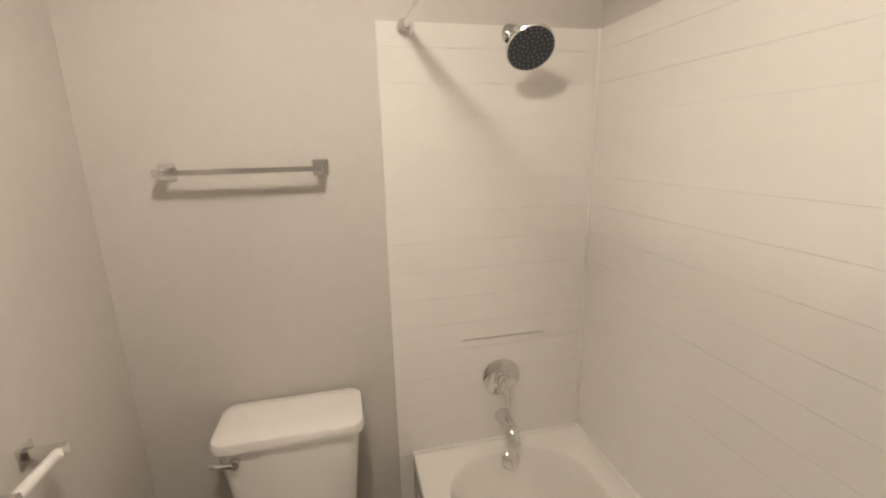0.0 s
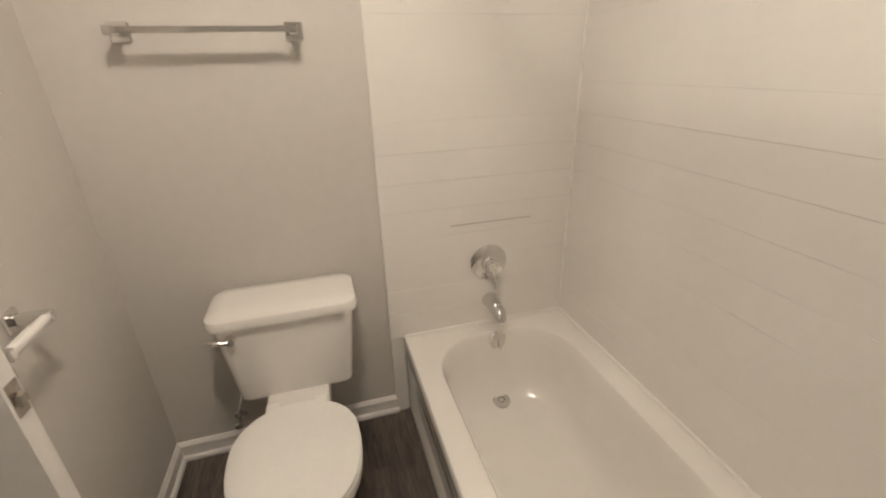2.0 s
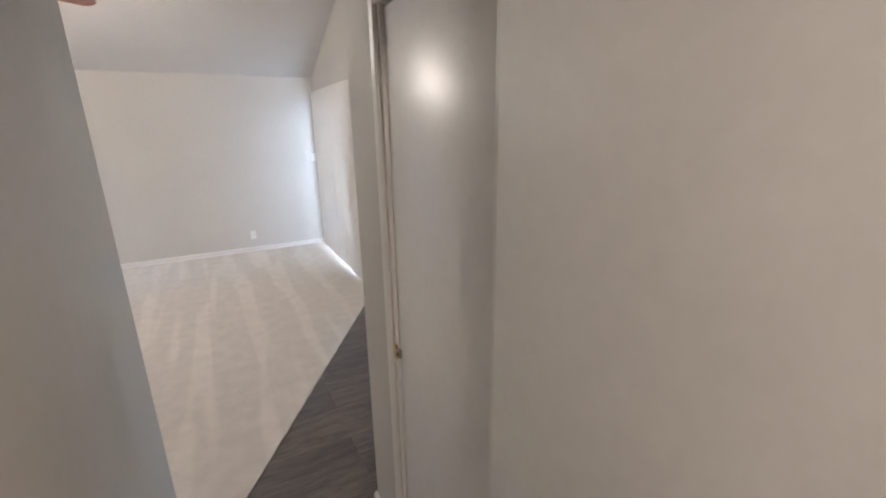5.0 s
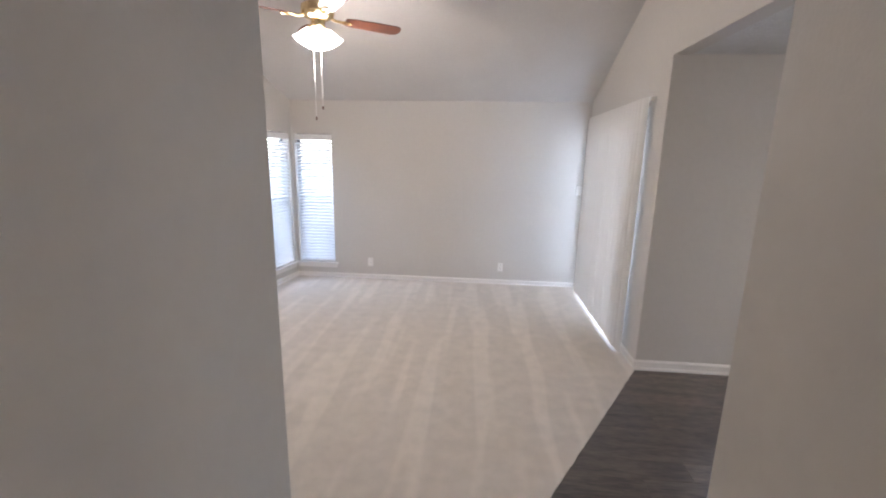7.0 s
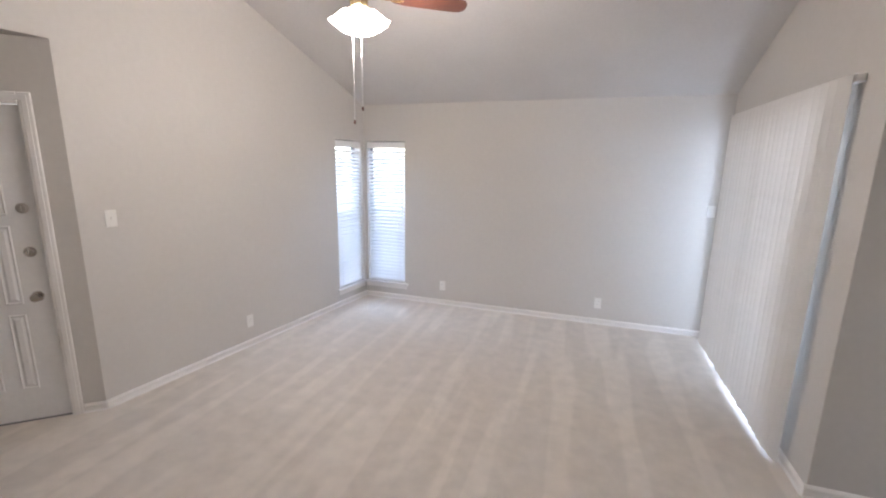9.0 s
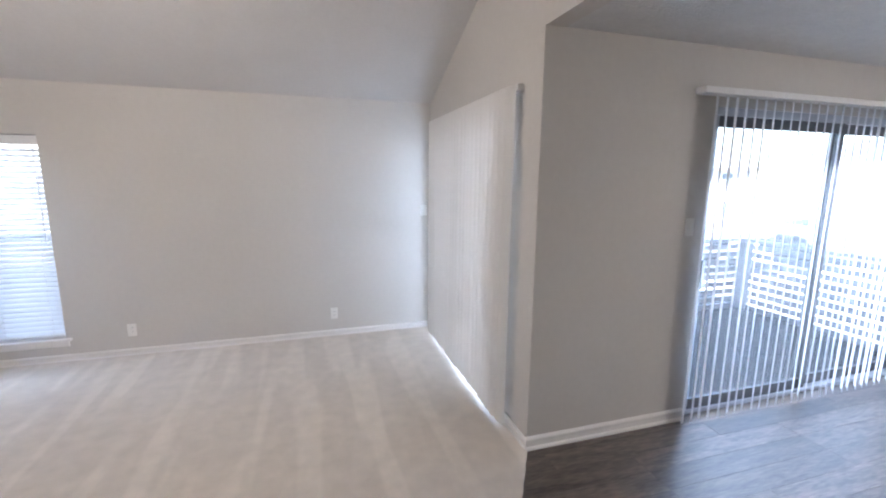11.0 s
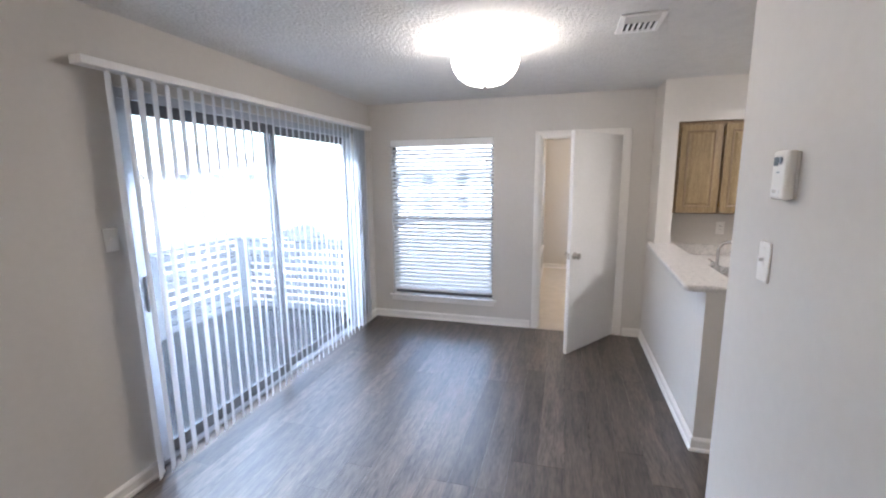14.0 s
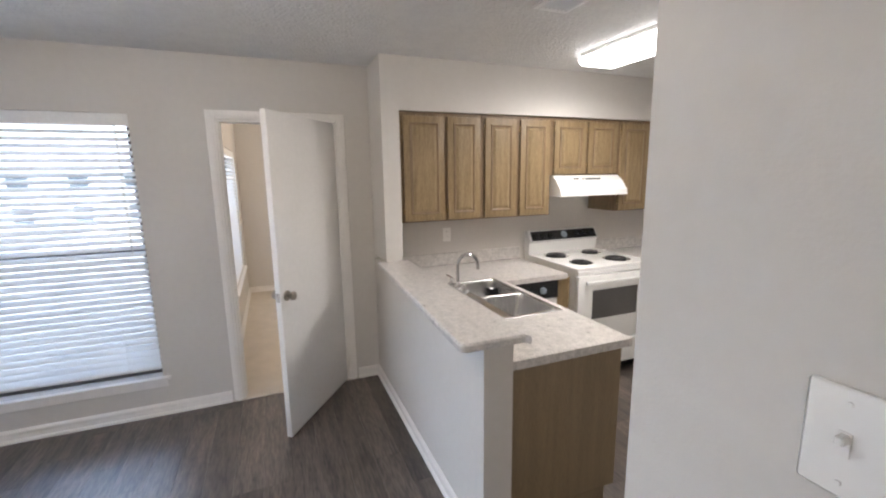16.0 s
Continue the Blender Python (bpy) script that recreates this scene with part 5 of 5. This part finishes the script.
up = bmesh.ops.extrude_face_region(bm, geom=list(bm.faces), use_keep_orig=True)
bmesh.ops.translate(bm, vec=(0, 0, 0.038), verts=[q for q in up["geom"] if isinstance(q, bmesh.types.BMVert)])
bmesh.ops.recalc_face_normals(bm, faces=list(bm.faces))
part("worktop", bm, LAMINATE, v)
part("front_edge", boxed(4.329, 4.3345, 1.570, 2.222, 0.840, 0.881, bevel=0.002), LAMINATE, v)
part("back_edge", boxed(4.335, 5.50, 1.569, 1.5745, 0.840, 0.881, bevel=0.002), LAMINATE, v)
part("backsplash", boxed(EAST - 0.022, EAST - 0.001, 1.024, 2.222, 0.881, 0.985, bevel=0.004), LAMINATE, v)
v = thing("stove_side_countertop", pose(0, 0, 0), "speckled laminate counter past the stove", "countertop")
part("worktop", boxed(5.50, EAST - 0.002, -0.60, 0.210, 0.842, 0.880, bevel=0.004), LAMINATE, v)
part("backsplash", boxed(EAST - 0.022, EAST - 0.001, -0.60, 0.210, 0.881, 0.985, bevel=0.004), LAMINATE, v)

# base cabinets
v = thing("peninsula_cabinet", pose(0, 0, 0), "wood veneer peninsula base cabinet end", "cabinet")
part("body", boxed(4.375, 5.49, 1.60, 2.220, 0.10, 0.69), OAKDARK, v)
part("face_rail", boxed(4.375, 5.49, 1.600, 1.612, 0.6905, 0.840), OAKDARK, v)
part("end_panel", boxed(4.362, 4.3745, 1.600, 2.222, 0.10, 0.840, bevel=0.001), VENEER, v, "brown wood veneer end panel")
part("toe_kick", boxed(4.40, 5.48, 1.66, 2.21, 0.0, 0.10), KICK, v)
part("kick_block", boxed(4.362, 4.3995, 1.66, 2.222, 0.0, 0.0995), VENEER, v)
v = thing("corner_cabinet", pose(0, 0, 0), "oak filler cabinet between dishwasher and stove", "cabinet")
part("body", boxed(5.535, EAST - 0.01, 0.975, 1.095, 0.0, 0.840, bevel=0.002), OAK, v)
v = thing("base_cabinet", pose(0, 0, 0), "oak base cabinet past the stove", "cabinet")
part("body", boxed(5.56, EAST - 0.01, -0.60, 0.209, 0.10, 0.840), OAKDARK, v)
for a, b in ((-0.58, -0.20), (-0.18, 0.195)):
    raised_door(v, 5.558, a, b, 0.13, 0.66)
    part("drawer_front", boxed(5.538, 5.558, a, b, 0.68, 0.82, bevel=0.004), OAK, v)
part("toe_kick", boxed(5.62, EAST - 0.02, -0.60, 0.205, 0.0, 0.10), SLOT, v)
v = thing("dishwasher", pose(0, 0, 0), "white dishwasher with a black control strip", "dishwasher")
part("body", boxed(5.545, EAST - 0.02, 1.098, 1.60, 0.10, 0.838), APPL, v)
part("door_panel", boxed(5.520, 5.5445, 1.100, 1.693, 0.20, 0.695, bevel=0.004), APPL, v)
cp = part("control_panel", boxed(5.512, 5.5445, 1.100, 1.693, 0.700, 0.836, bevel=0.004), BLACKGL, v, "black control strip")
part("dial", lathe(bmesh.new(), [(0.026, 0), (0.026, 0.012), (0.020, 0.018), (0.001, 0.019)], (5.512, 1.24, 0.768), (-1, 0, 0), 20), NUB, cp)
part("door_latch", boxed(5.494, 5.512, 1.31, 1.43, 0.76, 0.785, bevel=0.004), BLACKGL, cp)
part("kick_plate", boxed(5.575, 5.60, 1.10, 1.69, 0.0, 0.0995), SLOT, v)

# sink and faucet
v = thing("kitchen_sink", pose(0, 0, 0.88), "double-bowl stainless steel kitchen sink set in the counter", "sink")
bm = bmesh.new()
for x0, x1, y0, y1 in ((SX0, SX1, SY0, SY0 + 0.028), (SX0, SX1, SY1 - 0.055, SY1), (SX0, SX0 + 0.028, SY0 + 0.028, SY1 - 0.055), (SX1 - 0.028, SX1, SY0 + 0.028, SY1 - 0.055), (5.18, 5.21, SY0 + 0.028, SY1 - 0.055)):
    box(bm, x0, x1, y0, y1, 0.0005, 0.005, bevel=0.0015)
part("rim", bm, STEEL, v)
for x0, x1 in ((SX0 + 0.027, 5.181), (5.209, SX1 - 0.027)):
    bm = bmesh.new()
    cx, cy, hx, hy = (x0 + x1) / 2, (SY0 + SY1 - 0.027) / 2, (x1 - x0) / 2, (SY1 - SY0 - 0.081) / 2
    rings = [rrect(bm, cx, cy, hx - i, hy - i, r, z, 6) for i, r, z in ((0.0, 0.045, 0.003), (0.003, 0.05, -0.02), (0.008, 0.055, -0.13), (0.028, 0.05, -0.160), (0.10, 0.02, -0.166))]
    skin(bm, rings, cap=False)
    bm.faces.new(rings[-1])
    bowl = part("bowl", bm, STEEL, v)
    part("strainer", lathe(bmesh.new(), [(0.042, -0.165), (0.042, -0.162), (0.030, -0.163), (0.001, -0.164)], (cx, cy, 0), seg=20), CHROME, bowl)
v = thing("kitchen_faucet", pose(5.47, 1.962, 0.885), "tall brushed gooseneck kitchen faucet", "faucet")
part("deck_plate", boxed(-0.12, 0.12, -0.024, 0.024, 0.0, 0.010, bevel=0.005, seg=2), STEEL, v)
part("spout", sweep(bmesh.new(), [(0, 0, 0.008), (0, 0, 0.15)] + [(0, -0.075 + 0.075 * math.cos(a), 0.15 + 0.075 * math.sin(a)) for a in (math.pi * k / 12 for k in range(1, 12))] + [(0, -0.150, 0.145), (0, -0.151, 0.115)], 0.0115, 14), STEEL, v)
part("collar", lathe(bmesh.new(), [(0.022, 0.010), (0.020, 0.030), (0.014, 0.040)], seg=18), STEEL, v)
for x in (-0.095, 0.095):
    bm = lathe(bmesh.new(), [(0.018, 0.010), (0.016, 0.035), (0.010, 0.045), (0.001, 0.048)], (x, 0, 0), seg=16)
    sweep(bm, [(x, 0, 0.042), (x * 1.35, 0.01, 0.052), (x * 1.75, 0.016, 0.056)], [0.007, 0.006, 0.005], 8)
    part("handle", bm, STEEL, v)

# kitchen ceiling light
v = thing("kitchen_ceiling_light", pose(4.80, 0.92, 2.44), "long fluorescent ceiling fixture with a lit wrap lens", "ceiling light")
part("housing", boxed(-0.60, 0.60, -0.15, 0.15, -0.03, 0.0, bevel=0.004), RAILWHITE, v)
bm = bmesh.new()
prof = [(-0.155, -0.030), (-0.160, -0.050), (-0.13, -0.078), (0.13, -0.078), (0.160, -0.050), (0.155, -0.030)]
skin(bm, [[bm.verts.new((x, y, z)) for y, z in prof] for x in (-0.605, 0.605)])
p_ = part("lens", bm, TUBEGLASS, v, "lit ribbed plastic lens", smooth=False)
p_.visible_shadow = False


# ---- balcony and outdoors ----
BX, BY = 6.20, 7.20
structure("balcony_slab", boxed(2.271, BX + 0.06, 5.421, BY + 0.06, -0.30, -0.085), FENCE, "grey balcony slab under the deck boards", "balcony")


def railing(p, q, label):
    root = thing("balcony_railing", along(p, q) @ pose(0, 0, -0.06), label, "railing", "balcony railings")
    n_ = (Vector(q) - Vector(p)).length
    part("top_rail", boxed(0, n_, -0.05, 0.05, 0.93, 0.97, bevel=0.006), FENCE, root)
    for k in range(9):
        z = 0.055 + k * 0.097
        part("slat", boxed(0, n_, -0.012, 0.010, z, z + 0.070, bevel=0.003), FENCE, root)
    k = max(1, round(n_ / 1.3))
    for j in range(k + 1):
        x = min(max(n_ * j / k, 0.045), n_ - 0.045)
        part("post", boxed(x - 0.04, x + 0.04, 0.0105, 0.085, 0.0, 0.93, bevel=0.005), FENCE, root)
    return root


railing((BX, BY), (2.30, BY), "grey slatted wooden balcony railing facing the street")
railing((BX, 5.45), (BX, BY - 0.06), "grey slatted wooden balcony railing at the side")

# unseen slab, added to keep sky light off the railing and deck
structure("balcony_shade_ceiling", boxed(2.27, 6.45, 5.425, 6.75, 2.46, 2.58), SIDING, "added unseen pale ceiling slab that shades the balcony railing and deck", "ceiling")
# flat slabs out of view, added so the sun misses the balcony railing
structure("roof_shade_living", boxed(-3.2, 2.60, -1.0, 7.95, 3.881, 4.02), ROOFM, "added unseen grey shingle slab over the living room to shade the balcony", "roof")
structure("roof_shade_dining", boxed(2.601, 9.7, -1.0, 5.85, 3.881, 4.02), ROOFM, "added unseen grey shingle slab over the dining room to shade the balcony", "roof")
structure("ground", boxed(-400, 400, -400, 500, -3.2, -3.05), LAWN, "pale winter lawn around the buildings", "ground")
structure("road", boxed(-60, 90, 18.0, 30.0, -3.05, -3.03), ASPHALT, "grey asphalt parking road below the balcony", "road")
structure("pavement", boxed(-60, 90, 16.4, 17.9, -3.05, -2.93), DECK, "concrete pavement beside the parking road", "pavement")


def house(m, width, depth, storeys, label):
    root = thing("apartment_building", m, label, "building", "buildings across the street")
    h = 2.9 * storeys
    holes = [(2.2 + k * 4.0, 3.6 + k * 4.0, 0.9 + s * 2.9, 2.3 + s * 2.9) for s in range(storeys) for k in range(int((width - 2) / 4.0))]
    bm = wall_mesh(width, 0.25, 0, h, holes)
    part("wall", bm, SIDING, root, smooth=False)
    bm = boxed(0, 0.25, -depth, -0.251, 0, h)
    box(bm, width - 0.25, width, -depth, -0.251, 0, h)
    box(bm, 0, width, -depth - 0.25, -depth, 0, h)
    part("side_wall", bm, SIDING, root, smooth=False)
    bm = bmesh.new()
    pr = [(0.6, h - 0.05), (-depth / 2, h + 2.6), (-depth - 0.6, h - 0.05), (-depth - 0.6, h - 0.3), (0.6, h - 0.3)]
    skin(bm, [[bm.verts.new((x, y, z)) for y, z in pr] for x in (-0.5, width + 0.5)])
    part("roof", bm, ROOFM, root, smooth=False)
    for u0, u1, a, b in holes:
        w_ = part("window", boxed(u0, u1, -0.16, -0.12, a, b), GLASSDARK, root, smooth=False)
        bm = boxed(u0 - 0.08, u0, -0.05, 0.04, a - 0.08, b + 0.08)
        box(bm, u1, u1 + 0.08, -0.05, 0.04, a - 0.08, b + 0.08)
        box(bm, u0, u1, -0.05, 0.04, b, b + 0.08)
        box(bm, u0, u1, -0.05, 0.04, a - 0.08, a)
        box(bm, u0, u1, -0.118, -0.09, (a + b) / 2 - 0.03, (a + b) / 2 + 0.03)
        part("frame", bm, RAILWHITE, w_, smooth=False)
    return root


house(along((44, 36), (8, 40)) @ pose(0, 0, -3.05), 36, 11, 2, "pale two-storey apartment building across the parking road")
house(along((52, 4), (48, 33)) @ pose(0, 0, -3.05), 29, 10, 2, "pale two-storey apartment building at the side of the parking")


def car(m, paint, label):
    root = thing("parked_car", m, label, "car", "parked cars")
    bm = bmesh.new()
    prof = [(-2.15, 0.35), (-2.2, 0.62), (-2.05, 0.86), (-1.35, 0.95), (1.0, 0.98), (1.95, 0.88), (2.2, 0.70), (2.22, 0.35)]
    rings = []
    for y, k in ((-0.86, 0.94), (-0.88, 1.0), (0.88, 1.0), (0.86, 0.94)):
        rings.append([bm.verts.new((x * k, y, 0.35 + (z - 0.35) * k)) for x, z in prof])
    skin(bm, rings)
    part("body", bm, paint, root)
    bm = bmesh.new()
    prof = [(-1.65, 0.93), (-1.15, 1.36), (-0.4, 1.45), (0.5, 1.42), (1.25, 0.97)]
    skin(bm, [[bm.verts.new((x * (0.96 if abs(y) > 0.7 else 1), y, z)) for x, z in prof] for y in (-0.80, -0.66, 0.66, 0.80)])
    cab = part("cabin", bm, paint, root)
    for s in (-1, 1):
        bm = bmesh.new()
        bm.faces.new([bm.verts.new((x, s * 0.806, z)) for x, z in ((-1.35, 1.0), (-1.0, 1.30), (0.4, 1.33), (0.95, 1.0))])
        bmesh.ops.solidify(bm, geom=bm.faces[:], thickness=0.01)
        part("side_window", bm, GLASSDARK, cab)
    for x in (-1.35, 1.35):
        for s in (-1, 1):
            w_ = part("wheel", lathe(bmesh.new(), [(0.20, -0.10), (0.31, -0.10), (0.33, -0.06), (0.33, 0.06), (0.31, 0.10), (0.20, 0.10)], (x, s * 0.80, 0.33), (0, 1, 0), 22), TYRE, root)
            part("rim", lathe(bmesh.new(), [(0.20, -0.09), (0.20, 0.09), (0.05, 0.105)], (x, s * 0.80, 0.33), (0, s, 0), 18), ALUW, w_)
    return root


WHITECAR = material("white_car_paint", (0.75, 0.75, 0.76), 0.2, coat=0.6)
GREYCAR = material("grey_car_paint", (0.16, 0.17, 0.18), 0.2, coat=0.6)
for k, (x, paint, words) in enumerate(((13.5, GREYCAR, "dark grey parked car on the asphalt"), (17.5, WHITECAR, "white parked car on the asphalt"), (23.0, WHITECAR, "white parked car farther along the road"), (29.0, GREYCAR, "dark grey parked car at the road end"))):
    car(pose(x, 21.0 + (k % 2) * 0.3, -3.03, 0, 0, 84), paint, words)


def bare_tree(m, height, label, seed):
    root = thing("bare_tree", m, label, "tree")
    rnd = random.Random(seed)
    trunk, limbs = bmesh.new(), bmesh.new()

    def grow(bm, p, d, length, r, level):
        pts, rs = [p], [r]
        for k in range(4):
            d = (d + Vector((rnd.uniform(-1, 1), rnd.uniform(-1, 1), rnd.uniform(-0.3, 0.7))) * 0.16).normalized()
            p = p + d * (length / 4)
            pts.append(p)
            rs.append(r * (1 - 0.14 * (k + 1)))
        sweep(bm, pts, rs, 7 if level < 2 else 4)
        if level < 4:
            for k in range(3 if level else 4):
                q = pts[rnd.randint(2, 4)]
                side = Vector((rnd.uniform(-1, 1), rnd.uniform(-1, 1), rnd.uniform(0.1, 0.8))).normalized()
                grow(limbs, q, (d * 0.55 + side * 0.75).normalized(), length * rnd.uniform(0.55, 0.75), rs[-1] * 0.66, level + 1)

    grow(trunk, Vector((0, 0, 0)), Vector((0, 0, 1)), height * 0.4, height * 0.022, 0)
    part("trunk", trunk, BARK, root)
    part("crown", limbs, BARK, root, "bare winter branches")
    return root


bare_tree(pose(11.5, 15.2, -3.05), 9.0, "bare winter tree on the lawn beyond the balcony", 3)
bare_tree(pose(26.0, 33.5, -3.05), 9.0, "bare winter tree before the far building", 8)

# ---- pieces: deck boards, floor planks, wall tiles ----
deck = tagged(new("balcony_deck"), "grey weathered balcony deck of laid boards", "deck", kind="structure")
board = finish("deck_board", boxed(-1.955, 1.955, -0.066, 0.066, -0.025, 0.0, bevel=0.003), DECK)
y = 5.50
while y < BY - 0.02:
    ob = new("deck_board", board)
    ob.parent = deck
    ob.matrix_basis = pose(2.275 + 1.96, y, -0.060)
    y += 0.14

planks = tagged(new("floor_planks"), "dark grey-brown vinyl plank floor with staggered joints", "floor", kind="structure")
PW, PL = 0.152, 1.22
rnd = random.Random(4)
full = finish("plank", boxed(0.0004, PL - 0.0004, 0.0004, PW - 0.0004, -0.0045, 0.0, bevel=0.0004), PLANK)
short = {}
row, y = 0, -0.70
while y < DINE_N + 0.02:
    x = -0.60 - rnd.choice((0.1, 0.35, 0.62, 0.85, 1.05))
    while x < EAST:
        a, b = max(x, -0.60), min(x + PL, EAST + 0.10)
        under_carpet = (y > 2.62 and b < 0.465 + (y - 2.62) * 0.623 - 0.12)
        hidden = (1.32 < a and b < 3.36 and 1.10 < y < 2.40) or (b < 0.34 and y > 1.6) or (2.12 < a and b < 3.30 and y < 2.40)
        if b - a > 0.04 and not under_carpet and not hidden:
            if b - a > PL - 1e-4:
                me = full
            else:
                key = round(b - a, 3)
                if key not in short:
                    short[key] = finish("plank", boxed(0.0004, key - 0.0004, 0.0004, PW - 0.0004, -0.0045, 0.0, bevel=0.0004), PLANK)
                me = short[key]
            ob = new("plank", me)
            ob.parent = planks
            ob.matrix_basis = pose(a, y, 0.0)
        x += PL
    row += 1
    y += PW


def tile_field(parent_name, label, m, width, z0, z1, tw, th, lean):
    """Glazed tiles on the plane y = 0, standing out to +y, from x = 0 to width, a little uneven."""
    root = tagged(new(parent_name), label, "tile wall", kind="structure")
    root.matrix_basis = m
    rnd_ = random.Random(11)
    meshes = {}
    z, k = z0, 0
    while z < z1 - 0.01:
        h = min(th, z1 - z)
        x = -(tw / 2 if k % 2 else 0.0)
        while x < width - 0.003:
            a, b = max(x, 0.0), min(x + tw, width)
            if b - a > 0.012:
                key = (round(b - a, 4), round(h, 4))
                if key not in meshes:
                    meshes[key] = finish("tile", boxed(0.0, key[0], 0.0, 0.0030, 0.0003, key[1] - 0.0004), TILE, False)
                ob = new("tile", meshes[key])
                ob.parent = root
                ob.matrix_basis = pose(a, 0.0, z, rnd_.uniform(-lean, lean), 0, 0)
            x += tw
        z += th
        k += 1
    return root


tile_field("tiles_toilet_wall", "white glazed wall tiles with hairline joints at the tub end", along((TX - 0.0072, RY + 0.013), (TX - 0.0072, 0.177)), 0.777, 0.386, 1.972, 0.216, 0.108, 0.05)
tile_field("tiles_tub_wall", "white glazed wall tiles with hairline joints along the tub", along((0.505, RY + 0.0072), (TX - 0.014, RY + 0.0072)), TX - 0.014 - 0.505, 0.386, 1.972, 0.216, 0.108, 0.12)
seam = structure("tile_crack", boxed(TX - 0.0142, TX - 0.0132, -0.43, -0.09, 0.852, 0.8540), CRACK, "dark hairline gap above the tub valve", "crack")
